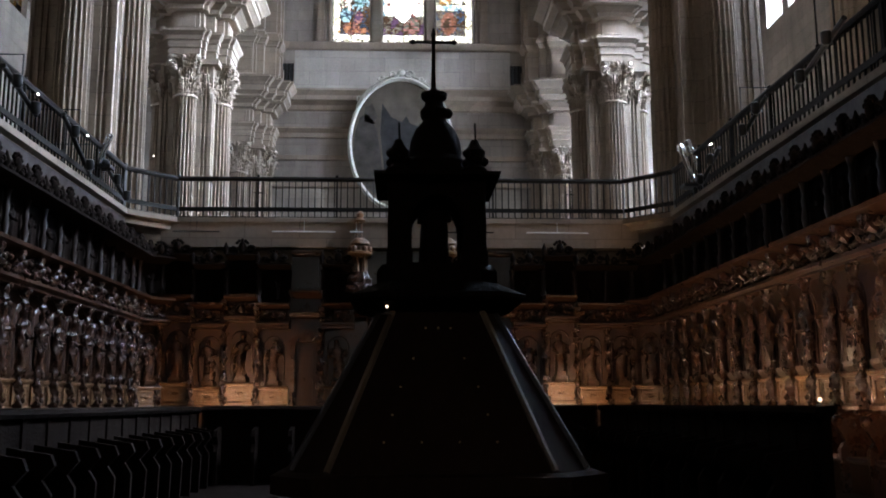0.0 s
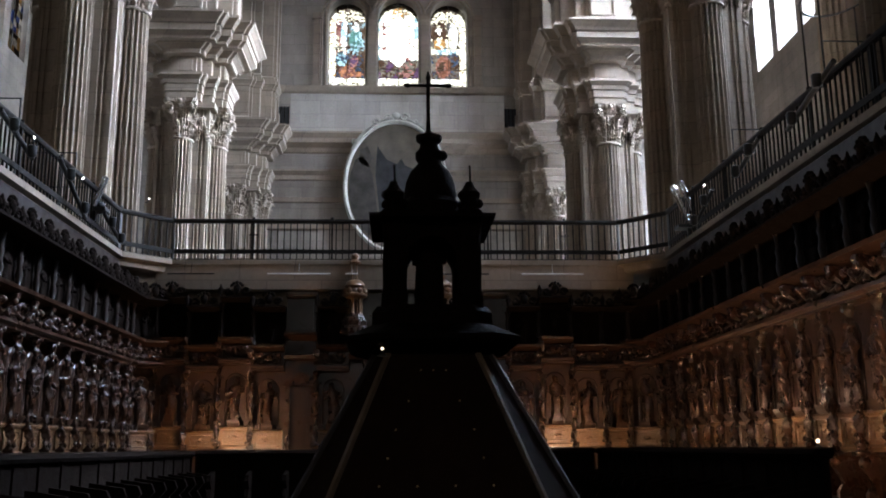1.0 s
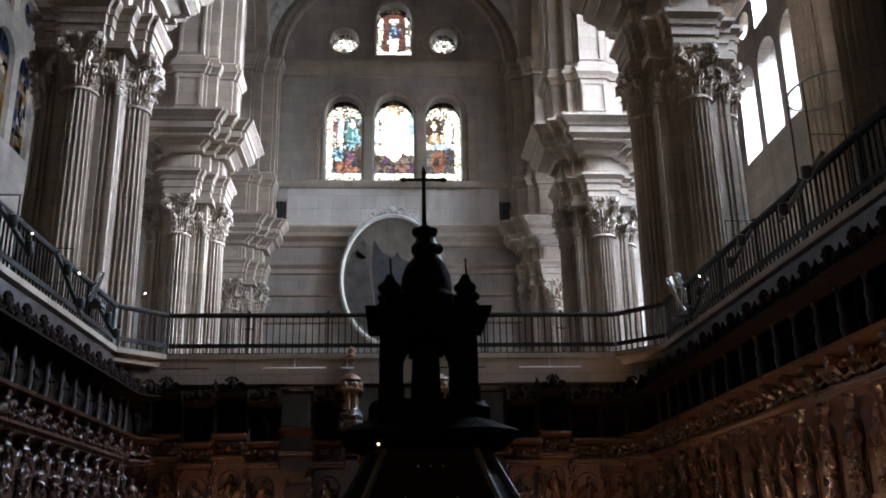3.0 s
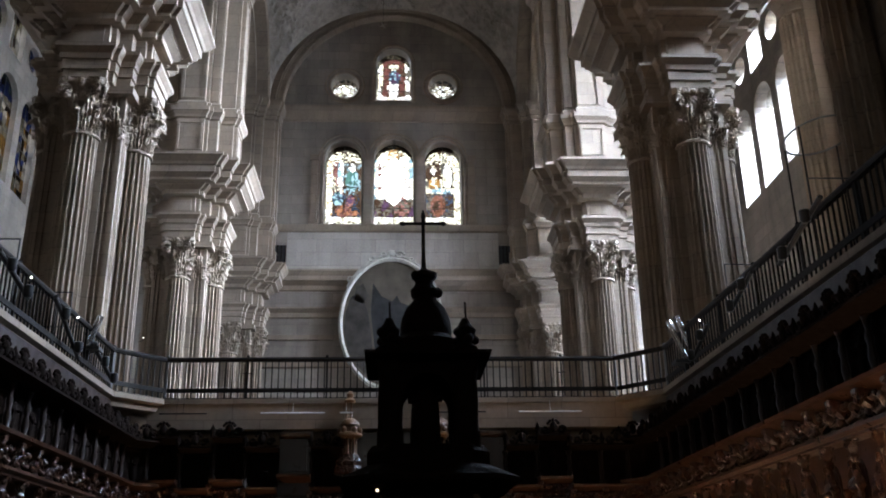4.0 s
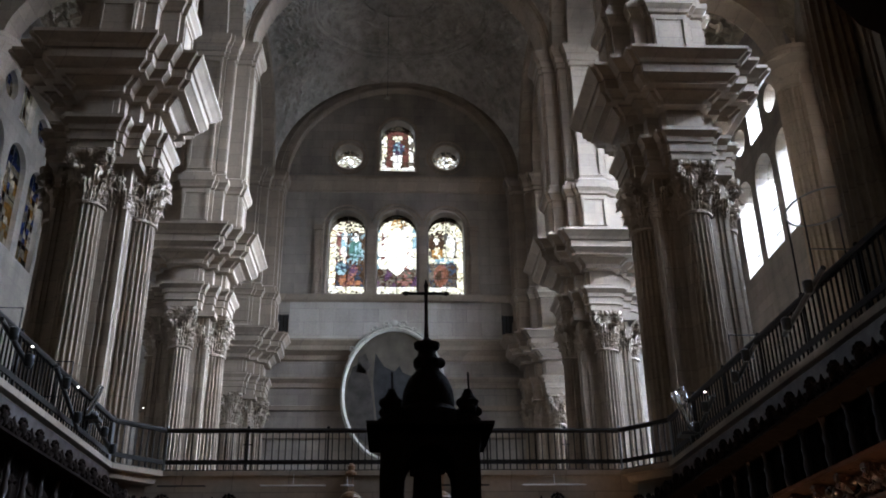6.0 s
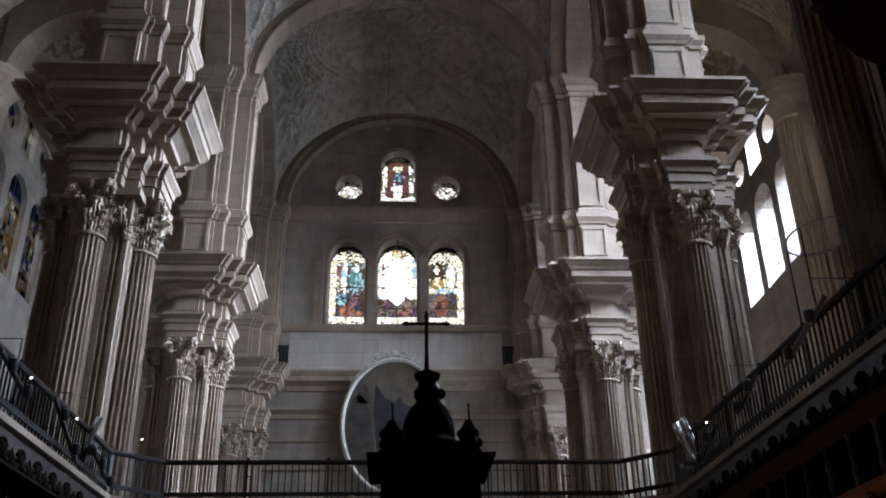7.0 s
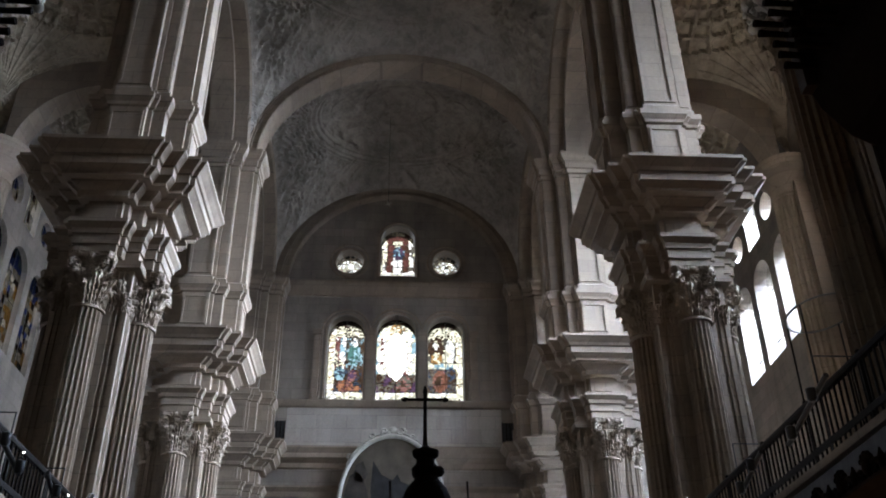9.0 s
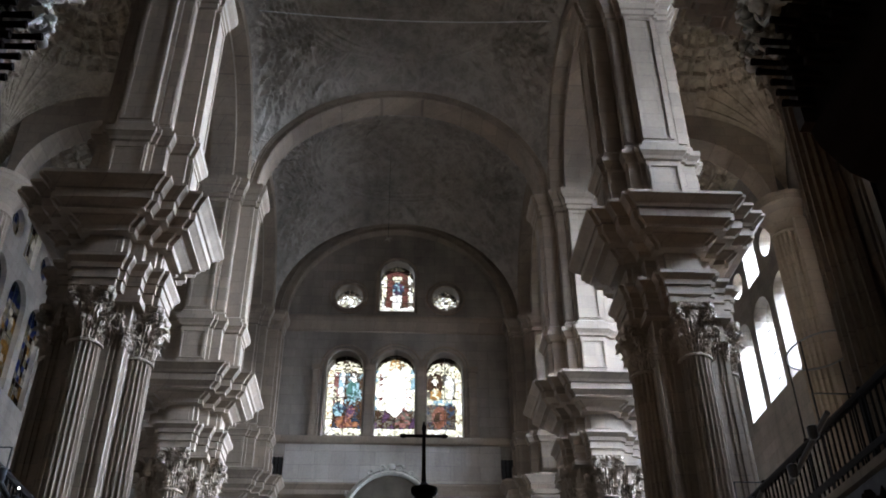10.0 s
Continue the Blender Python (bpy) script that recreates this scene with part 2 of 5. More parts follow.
def cross_plan(w, l, c, o, z=0.0, across=0.0):
    """A cross of stepped arms (half width w, length l, l + across towards the nave at +x) with square corners c between them, grown by o."""
    w, l, c, k = w + o, l + o, c + o, 0.15
    c = max(c, w + k + 0.001)
    near, far = ([(m, w), (m - k, w), (m - k, w + k), (c, w + k), (c, c), (w + k, c), (w + k, l - k), (w, l - k), (w, l)] for m in (l + across, l))
    out = [(x, y, z) for x, y in near] + [(-x, y, z) for x, y in far[::-1]]
    return out + [(-x, -y, z) for x, y in far] + [(x, -y, z) for x, y in near[::-1]]


def cross_profile(bm, w, l, c, profile, across=0.0):
    loft(bm, [cross_plan(w, l, c, o, z, across) for o, z in profile])


def run_profile(bm, a, b, profile, side):
    """A straight moulding from a to b: profile points (out, z), out measured along side."""
    a, b, s = Vector(a), Vector(b), Vector(side)
    loft(bm, [[p + s * o + Vector((0, 0, z)) for o, z in profile] for p in (a, b)])


def mesh_of(name, bm, material, smooth=0.0):
    bmesh.ops.recalc_face_normals(bm, faces=bm.faces)
    me = bpy.data.meshes.new(name)
    bm.to_mesh(me)
    bm.free()
    for m in (material if isinstance(material, (list, tuple)) else (material,)):
        me.materials.append(m)
    if smooth:
        me.shade_smooth()
        me.set_sharp_from_angle(angle=radians(smooth))
    return me


def part(name, bm, material, parent, label="", smooth=0.0):
    ob = new(name, mesh_of(name, bm, material, smooth))
    ob.parent = parent
    if label:
        tagged(ob, label)
    return ob


def thing(name, label, category, group="", kind="", at=(0, 0, 0), rz=0.0):
    ob = new(name)
    ob.empty_display_size = 0.2
    ob.matrix_world = pose(*at, 0, 0, rz)
    return tagged(ob, label, category, group, kind)


def setting(name, bm, material, label, category, smooth=0.0):
    return tagged(new(name, mesh_of(name, bm, material, smooth)), label, category, "", "structure")


B = bmesh.new
# ---- floor, walls, vaults ----
bm = B()
box(bm, -60, 60, -60, 90, -0.4, 0.0)
setting("floor", bm, MARBLE, "worn reddish grey marble church floor", "floor")

# Near-black sheet over the floor, put there in place of shade
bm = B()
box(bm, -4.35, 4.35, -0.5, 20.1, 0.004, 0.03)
setting("floor_choir_shade", bm, WOOD_SHADED, "near-black sheet on the choir floor in place of shade", "floor")

SPRING = 29.65

# bright overcast sky beyond the windows
bm = B()
box(bm, -40, 40, 60.0, 60.2, 24.0, 60.0)
for sx in (-1, 1):
    box(bm, sx * 29.0 - 0.1, sx * 29.0 + 0.1, -30, 60, 27.0, 60.0)
setting("backdrop", bm, SKYLIGHT, "bright white sky beyond the windows", "sky")


def arched(lo, hi, sill, spring, rise=1.0):
    c, r = (lo + hi) / 2, (hi - lo) / 2
    return lo, hi, lambda u: (sill, spring + rise * math.sqrt(max(0.0, r * r - (u - c) ** 2)))


def round_hole(c, zc, r):
    return c - r, c + r, lambda u: (zc - math.sqrt(max(0.0, r * r - (u - c) ** 2)), zc + math.sqrt(max(0.0, r * r - (u - c) ** 2)))


def pierced(bm, u0, u1, z0, z1, d0, d1, holes, put, steps=14):
    """A wall from u0 to u1 and z0 to z1, between the depths d0 and d1, with holes right through it; put(u, d, z) places a point."""
    cuts = {u0, u1}
    for lo, hi, _ in holes:
        for k in range(steps + 1):
            cuts.add(round((lo + hi) / 2 - (hi - lo) / 2 * math.cos(math.pi * k / steps), 5))
    cuts = sorted(c for c in cuts if u0 <= c <= u1)
    for a, b in zip(cuts, cuts[1:]):
        mid, spans = (a + b) / 2, []
        inside = sorted((h for h in holes if h[0] < mid < h[1]), key=lambda h: h[2](mid)[0])
        low = (z0, z0)
        for h in inside:
            (la, ta), (lb, tb) = h[2](a), h[2](b)
            spans.append((*low, la, lb))
            low = (ta, tb)
        spans.append((*low, z1, z1))
        for za, zb, ta, tb in spans:
            if ta - za < 1e-4 and tb - zb < 1e-4:
                continue
            loft(bm, [[put(a, d0, za), put(b, d0, zb), put(b, d0, tb), put(a, d0, ta)], [put(a, d1, za), put(b, d1, zb), put(b, d1, tb), put(a, d1, ta)]])
    bmesh.ops.remove_doubles(bm, verts=bm.verts, dist=0.0005)
    bm.verts.index_update()
    seen = {}
    for f in bm.faces:
        seen.setdefault(frozenset(v.index for v in f.verts), []).append(f)
    inner = [f for fs in seen.values() if len(fs) > 1 for f in fs]
    bmesh.ops.delete(bm, geom=inner, context="FACES_ONLY")


LIGHTS = [(-4.14, -1.93), (-1.19, 1.21), (1.92, 4.10)]
SILL, LSPRING = 22.3, 26.7
END_HOLES = [arched(a, b, SILL, LSPRING) for a, b in LIGHTS] + [round_hole(-3.06, 31.62, 0.86), round_hole(3.08, 31.64, 0.86), arched(-1.1, 1.1, 30.65, 33.3)]
GRILLE_Z = (19.6, 20.95)


def grille_hole(c):
    return c - 0.42, c + 0.42, lambda u: GRILLE_Z


bm = B()
pierced(bm, -22, 22, 0, 40, WALL_Y, WALL_Y + 1.4, END_HOLES, lambda u, d, z: (u, d, z))
setting("wall_west", bm, STONE_WALL, "grey limestone end wall pierced by arched windows", "wall")
# Invented opening behind the camera, cut only for the added fill lamp
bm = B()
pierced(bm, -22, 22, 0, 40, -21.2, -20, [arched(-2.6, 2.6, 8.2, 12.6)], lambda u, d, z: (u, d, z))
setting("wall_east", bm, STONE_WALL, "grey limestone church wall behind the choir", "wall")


def aisle_holes(yc):
    return [arched(yc + a, yc + b, SILL, LSPRING + 0.2) for a, b in LIGHTS] + [round_hole(yc - 2.4, 30.4, 0.8), round_hole(yc + 2.4, 30.4, 0.8), arched(yc - 0.9, yc + 0.9, 29.3, 31.6)]


for s, name in ((1, "wall_north"), (-1, "wall_south")):
    bm = B()
    # The low openings are unseen, added to let the low fill lamps in
    holes = [h for yc in BAY_C for h in aisle_holes(yc)] + [arched(yc - 2.5, yc + 2.5, 9.0, 13.0) for yc in BAY_C[3:]]
    pierced(bm, -21.2, WALL_Y + 1.4, 0, 40, s * AISLE_X, s * (AISLE_X + 1.3), holes, lambda u, d, z: (d, u, z), 10)
    setting(name, bm, STONE_WALL, "tall limestone aisle wall with arched windows", "wall")


def foliage(x, y):
    """Relief of the nave vaults: mirrored scrollwork of small leaves on winding stems, up to 1 high."""
    edge = max(0.0, min(1.0, (6.0 - abs(y)) / 0.5)) * max(0.0, min(1.0, (7.45 - abs(x)) / 0.3))
    x, y = abs(x), abs(y)
    p = Vector((x * 0.5, y * 0.5, 1.3))
    wx, wy = noise.noise(p) * 1.6, noise.noise(p + Vector((5, 9, 2))) * 1.6
    stem = 1 - abs(noise.noise(Vector((x * 0.7 + wx, y * 0.7 + wy, 0.4)))) * 5.0
    beds = max(0.0, min(1.0, 0.5 + 1.6 * noise.noise(Vector((x * 0.42, y * 0.42, 7.7)))))
    leaf = max(0.0, 1 - abs(noise.noise(Vector((x * 3.1 + wx * 2, y * 1.9 - wy * 2, 4.1)))) * 3.2)
    return edge * (max(0.0, stem) ** 0.7 * 0.5 + leaf ** 1.2 * beds * 1.0)


def coffers(x, y):
    """Relief of the aisle vaults: rings and spokes, with leaves between."""
    r, a = math.hypot(x, y), math.atan2(y, x)
    ring, spoke = (r / 0.75) % 1.0, (a * 24 / (2 * math.pi)) % 1.0
    up = 1.0 if r < 4.6 and (ring < 0.28 or spoke < 0.22) else 0.0
    return up + 0.5 * foliage(x * 1.4, y * 1.4)


def sail_height(u, v, hx, hy, rise):
    """Height of a vault that meets arches of the given rises along its four edges."""
    a, b = rise or (hx, hy)
    return math.sqrt(max(0.0, a * a * (1 - (u / hx) ** 2) + b * b * (1 - (v / hy) ** 2)))


def sail(bm, x0, x1, y0, y1, n=28, relief=None, deep=0.0, rise=None):
    cx, cy, hx, hy = (x0 + x1) / 2, (y0 + y1) / 2, (x1 - x0) / 2, (y1 - y0) / 2
    radius = math.hypot(hx, hy)
    g = []
    for j in range(n + 1):
        row = []
        for i in range(n + 1):
            u, v = hx * (2 * i / n - 1), hy * (2 * j / n - 1)
            up = sail_height(u, v, hx, hy, rise)
            s = 1 - (deep * relief(u, v) / radius if relief else 0.0)
            row.append(bm.verts.new((cx + u * s, cy + v * s, SPRING + up * s)))
        g.append(row)
    for j in range(n):
        for i in range(n):
            bm.faces.new((g[j][i], g[j][i + 1], g[j + 1][i + 1], g[j + 1][i]))


def on_sail(x, y, cx, cy, hx, hy, drop=0.0, rise=None):
    return (cx + x, cy + y, SPRING + sail_height(x, y, hx, hy, rise) - drop)


NAVE_HALF, ARC_OUT = 7.55, 10.45
RISE = (6.95, 5.9)
bm = B()
for bay in BAY_C:
    h, yc = BAY / 2 - 0.4, bay - 0.3
    seen_bay = yc > 25
    shell = (0, yc, NAVE_HALF, h)
    sail(bm, -NAVE_HALF, NAVE_HALF, yc - h, yc + h, 170 if seen_bay else 24, foliage if seen_bay else None, 0.28, RISE)
    # flat moulded ring of the crown
    for r, t in ((4.3, 0.10), (4.5, 0.2), (4.75, 0.24), (5.0, 0.2), (5.2, 0.10), (2.0, 0.1)):
        tube(bm, [on_sail(r * 1.1 * math.cos(a), r * 0.92 * math.sin(a), *shell, 0.0, RISE) for a in np.linspace(0, 2 * math.pi, 65)], t, 6)
    # shallow scallops and garlands worked on the shell
    for k in range(8):
        a0 = math.pi / 4 * k
        pts = [on_sail((3.2 + 1.0 * math.cos(b)) * math.cos(a0 + 0.34 * math.sin(b)), (3.0 + 0.9 * math.cos(b)) * math.sin(a0 + 0.34 * math.sin(b)), *shell, 0.0, RISE) for b in np.linspace(0, 2 * math.pi, 25)]
        tube(bm, pts, 0.07, 5)
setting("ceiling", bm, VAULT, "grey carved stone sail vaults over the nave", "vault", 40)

bm = B()
for s in (-1, 1):
    for yc in BAY_C:
        h = BAY / 2
        xa, xb = sorted((s * (ARC_OUT - 0.1), s * (AISLE_X + 0.1)))
        seen_bay = 25 < yc
        sail(bm, xa, xb, yc - h, yc + h, 110 if seen_bay else 20, coffers if seen_bay else None, 0.26)
        cx, hx = (xa + xb) / 2, (xb - xa) / 2
        for sx in (-1, 1):
            for sy in (-1, 1):
                for k in range(9):
                    f = 0.06 + 0.11 * k
                    pts = [on_sail(sx * (hx - 0.15 - q * 6.5 * (1 - f)), sy * (h - 0.7 - q * 6.5 * f), cx, yc, hx, h, -0.02) for q in np.linspace(0.0, 0.72, 10)]
                    tube(bm, pts, 0.10, 5)
        for r in (3.0, 1.6):
            tube(bm, [on_sail(r * math.cos(a), r * math.sin(a), cx, yc, hx, h, 0.02) for a in np.linspace(0, 2 * math.pi, 33)], 0.12, 5)
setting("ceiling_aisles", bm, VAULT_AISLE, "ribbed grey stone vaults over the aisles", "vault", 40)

# Unseen lid behind the camera, added to keep sky light off camera-facing sides
bm = B()
box(bm, -22, 22, -21.2, PIER_Y[0] + 0.4, 39.0, 39.6)
box(bm, -22, 22, PIER_Y[0] - 1.0, PIER_Y[0] + 0.4, 36.0, 39.0)
setting("ceiling_east", bm, VAULT, "unseen plain ceiling behind the choir that blocks sky light", "vault")
# Unseen deck, added to close gaps over the vaults against sky light
bm = B()
box(bm, -32, 32, -22, WALL_Y + 2.0, 40.0, 40.4)
setting("roof", bm, STONE_WALL, "unseen roof deck that closes light gaps over the vaults", "roof")

for y in PIER_Y[:-1] + [WALL_Y - 0.1]:
    bm = B()
    d0, d1 = (y - 0.7, y + 0.65) if y < WALL_Y - 1 else (WALL_Y - 0.55, WALL_Y + 0.2)
    half = 7.1 if y < WALL_Y - 1 else 6.8
    pierced(bm, -NAVE_HALF - 0.4, NAVE_HALF + 0.4, SPRING - 0.05, 39.4, d0, d1, [arched(-half, half, SPRING - 0.05, SPRING, 0.9 if y < WALL_Y - 1 else 1.0)], lambda u, d, z: (u, d, z), 40)
    # archivolt mouldings
    for r, t in ((half + 0.06, 0.05), (half + 0.36, 0.05), (half + 0.5, 0.07)):
        tube(bm, [(r * math.cos(a), d0 - 0.02, SPRING + (0.9 if y < WALL_Y - 1 else 1.0) * r * math.sin(a)) for a in np.linspace(0, math.pi, 41)], t, 6)
    setting("arch_transverse", bm, STONE, "moulded round limestone arch across the nave", "arch")
for s in (-1, 1):
    for yc in BAY_C:
        bm = B()
        put = lambda u, d, z: (d, u, z)
        pierced(bm, yc - BAY / 2, yc + BAY / 2, SPRING - 0.05, 39.4, s * (NAVE_HALF + 0.1), s * (ARC_OUT + 0.05), [arched(yc - 5.3, yc + 5.3, SPRING - 0.05, SPRING)], put, 30)
        # inner order of the arch
        rings = []
        for a in np.linspace(0, math.pi, 33):
            rings.append([(s * (PIER_X + o), yc + r * math.cos(a), SPRING + r * math.sin(a)) for o, r in ((-0.58, 5.36), (-0.58, 4.95), (0.58, 4.95), (0.58, 5.36))])
        loft(bm, rings)
        for r, t in ((5.38, 0.09), (5.6, 0.12)):
            tube(bm, [(s * (NAVE_HALF + 0.08), yc + r * math.cos(a), SPRING + r * math.sin(a)) for a in np.linspace(0, math.pi, 33)], t, 6)
        setting("arch_arcade", bm, STONE, "round limestone arch between nave and aisle", "arch")
    for y in PIER_Y[:-1]:
        bm = B()
        xa, xb = sorted((s * ARC_OUT, s * (AISLE_X - 0.85)))
        pierced(bm, xa, xb, SPRING - 0.05, 39.4, y - 0.7, y + 0.7, [arched(xa + 0.35, xb - 0.35, SPRING - 0.05, SPRING)], lambda u, d, z: (u, d, z), 24)
        setting("arch_aisle", bm, STONE, "round limestone arch across the aisle", "arch")

# mouldings of the end wall
bm = B()
F = WALL_Y
for profile in ([(0.05, 18.1), (-0.12, 18.15), (-0.2, 18.4), (-0.6, 18.6), (-0.62, 18.85), (-0.85, 19.1), (-0.85, 19.2), (0.05, 19.28)],
                [(0.05, 16.5), (-0.1, 16.52), (-0.1, 16.8), (-0.3, 17.0), (-0.3, 17.1), (0.05, 17.15)],
                [(0.05, 15.2), (-0.12, 15.22), (-0.12, 15.5), (0.05, 15.55)],
                [(0.05, 13.6), (-0.2, 13.65), (-0.25, 13.9), (0.05, 13.95)],
                [(0.05, 21.75), (-0.15, 21.8), (-0.3, 22.05), (-0.3, 22.15), (0.05, 22.22)],
                [(0.05, 29.05), (-0.1, 29.1), (-0.15, 29.4), (-0.22, 29.7), (-0.28, 30.0), (-0.28, 30.1), (0.05, 30.15)]):
    run_profile(bm, (-7.6, F, 0), (7.6, F, 0), profile, (0, 1, 0))
for x in (-7.25, 7.25):
    box(bm, x - 0.38, x + 0.38, F - 0.3, F + 0.05, 19.2, 29.1)
    box(bm, x - 0.46, x + 0.46, F - 0.38, F + 0.05, 19.2, 20.4)
for x in (-4.75, -1.56, 1.565, 4.7):
    box(bm, x - 0.2, x + 0.2, F - 0.16, F + 0.05, 22.2, 26.4)
    box(bm, x - 0.27, x + 0.27, F - 0.22, F + 0.05, 26.4, 26.75)
    box(bm, x - 0.27, x + 0.27, F - 0.22, F + 0.05, 22.2, 22.5)
for a, b in LIGHTS:
    c, r = (a + b) / 2, (b - a) / 2
    for g, t in ((0.12, 0.06), (0.34, 0.07)):
        path = [(c - r - g, F - 0.03, 22.3), (c - r - g, F - 0.03, LSPRING)] + [(c - (r + g) * math.cos(q), F - 0.03, LSPRING + (r + g) * math.sin(q)) for q in np.linspace(0.15, math.pi - 0.15, 15)] + [(c + r + g, F - 0.03, LSPRING), (c + r + g, F - 0.03, 22.3)]
        tube(bm, path, t, 6)
for x in (-3.06, 3.08):
    for r, t in ((0.95, 0.08), (1.2, 0.06)):
        tube(bm, [(x + r * math.cos(q), F - 0.02, 31.63 + r * math.sin(q)) for q in np.linspace(0, 2 * math.pi, 33)], t, 6)
tube(bm, [(-1.25, F - 0.03, 30.5), (-1.25, F - 0.03, 33.3)] + [(-1.25 * math.cos(q), F - 0.03, 33.3 + 1.25 * math.sin(q)) for q in np.linspace(0.2, math.pi - 0.2, 13)] + [(1.25, F - 0.03, 33.3), (1.25, F - 0.03, 30.5)], 0.1, 6)
setting("trim", bm, STONE, "moulded limestone cornices and window surrounds", "moulding", 35)
bm = B()
box(bm, -6.2, 6.2, F - 0.02, F + 0.05, 19.29, 21.74)
setting("trim_attic", bm, PLASTER, "pale smooth stone band below the windows", "wall panel")

# barred openings beside the attic band; flat black plates stand in for shade
grille = thing("wall_grille", "small barred wall opening, its dark depth a black plate", "grille", "barred wall openings", at=(-6.72, F - 0.1, GRILLE_Z[0]))
bm = B()
box(bm, -0.45, 0.45, 0, 0.05, 0, 1.3)
part("shade_plate", bm, BLACK, grille)
for x in (-0.45, -0.22, 0.0, 0.22, 0.45):
    bm = B()
    box(bm, x - 0.03, x + 0.03, -0.06, -0.003, 0, 1.3)
    part("bar", bm, IRON, grille)
copy_thing(grille, pose(6.66, F - 0.1, GRILLE_Z[0]))

# ---- stained glass ----
COLOURS = list(GLASS)


class Patches(random.Random):
    """Chooses glass so that neighbouring panes mostly agree."""

    at = (0.0, 0.0)

    def choice(self, seq):
        q = noise.noise(Vector((self.at[0] * 2.6 + len(seq), self.at[1] * 2.2, 3.7))) * 0.9 + 0.5 + self.uniform(-0.22, 0.22)
        return seq[int(min(0.999, max(0.0, q)) * len(seq))]


def glazing(name, x0, x1, z0, z1, nx, nz, pick, put, label, group):
    """Panes cut along leads, each with its colour, over an iron grid."""
    rng = Patches(name)
    win = thing(name, label, "window", group, "structure", at=put((x0 + x1) / 2, z0))
    inv = win.matrix_world.inverted()
    bm = B()
    jit = [[(rng.uniform(-0.3, 0.3) if 0 < i < nx else 0, rng.uniform(-0.3, 0.3) if 0 < j < nz else 0) for i in range(nx + 1)] for j in range(nz + 1)]
    g = [[bm.verts.new(inv @ Vector(put(x0 + (x1 - x0) * (i + jit[j][i][0]) / nx, z0 + (z1 - z0) * (j + jit[j][i][1]) / nz))) for i in range(nx + 1)] for j in range(nz + 1)]
    for j in range(nz):
        for i in range(nx):
            f = bm.faces.new((g[j][i], g[j][i + 1], g[j + 1][i + 1], g[j + 1][i]))
            rng.at = ((i + 0.5) / nx * (x1 - x0), (j + 0.5) / nz * (z1 - z0))
            f.material_index = COLOURS.index(pick((i + 0.5) / nx, (j + 0.5) / nz, rng))
    pane = part("stained_glass", bm, [GLASS[c] for c in COLOURS], win)
    pane.visible_shadow = False
    bm = B()
    for j in range(0, nz + 1, 4 if nz < 30 else 14):
        z = z0 + (z1 - z0) * j / nz
        tube(bm, [inv @ Vector(put(x0, z)), inv @ Vector(put(x1, z))], 0.022, 4)
    for i in sorted({0, nx // 2, nx}):
        x = x0 + (x1 - x0) * i / nx
        tube(bm, [inv @ Vector(put(x, z0)), inv @ Vector(put(x, z1))], 0.028, 4)
    part("window_frame", bm, BLACK, win)
    return win


def oval(u, v, cu, cv, ru, rv):
    return ((u - cu) / ru) ** 2 + ((v - cv) / rv) ** 2 < 1


def border(u, v, rng, outer):
    """Pale inscription panel below, a pale column at the outer edge, a canopy above."""
    if v < 0.13:
        return "brown" if 0.045 < v < 0.09 and rng.random() < 0.3 else rng.choice(("cream", "cream", "white", "cream"))
    if outer * (u - 0.5) > 0.29:
        return "amber" if rng.random() < 0.07 else rng.choice(("cream", "cream", "white"))
    if outer * (u - 0.5) < -0.45:
        return "brown"
    if v > 0.78:
        return rng.choice(("cream", "brown", "cream", "grey", "brown")) if v < 0.9 else rng.choice(("brown", "grey", "brown"))
    return ""


def left_light(u, v, rng):
    b = border(u, v, rng, -1)
    if b:
        return b
    if oval(u, v, 0.72, 0.71, 0.08, 0.05) or oval(u, v, 0.42, 0.64, 0.09, 0.17):
        return rng.choice(("white", "white", "sky"))
    if oval(u, v, 0.72, 0.56, 0.17, 0.13):
        return rng.choice(("green", "green", "sky", "green"))
    if oval(u, v, 0.3, 0.67, 0.09, 0.07):
        return rng.choice(("red", "rose"))
    if oval(u, v, 0.5, 0.21, 0.2, 0.07) or oval(u, v, 0.75, 0.18, 0.16, 0.03):
        return rng.choice(("orange", "orange", "red", "rose"))
    if oval(u, v, 0.36, 0.35, 0.14, 0.08):
        return rng.choice(("sky", "blue", "green", "sky"))
    if oval(u, v, 0.68, 0.33, 0.1, 0.07):
        return rng.choice(("violet", "rose", "grey"))
    if v < 0.4:
        return rng.choice(("brown", "blue", "brown", "brown"))
    if u < 0.5:
        return rng.choice(("rose", "white", "rose", "grey", "cream"))
    return rng.choice(("brown", "grey", "sky", "brown"))


def middle_light(u, v, rng):
    if oval(u, v, 0.5, 0.55, 0.25, 0.27):
        return "clear"
    if oval(u, v, 0.5, 0.88, 0.2, 0.1):
        return rng.choice(("cream", "amber", "grey", "cream"))
    if oval(u, v, 0.68, 0.24, 0.2, 0.09):
        return rng.choice(("grey", "rose", "brown"))
    if v < 0.13 or v > 0.84:
        return border(u, v, rng, 0) or "cream"
    if v < 0.34:
        return rng.choice(("brown", "grey", "brown", "violet"))
    if u < 0.12 or u > 0.88:
        return rng.choice(("sky", "cream", "white", "cream"))
    return rng.choice(("cream", "white", "clear", "rose"))


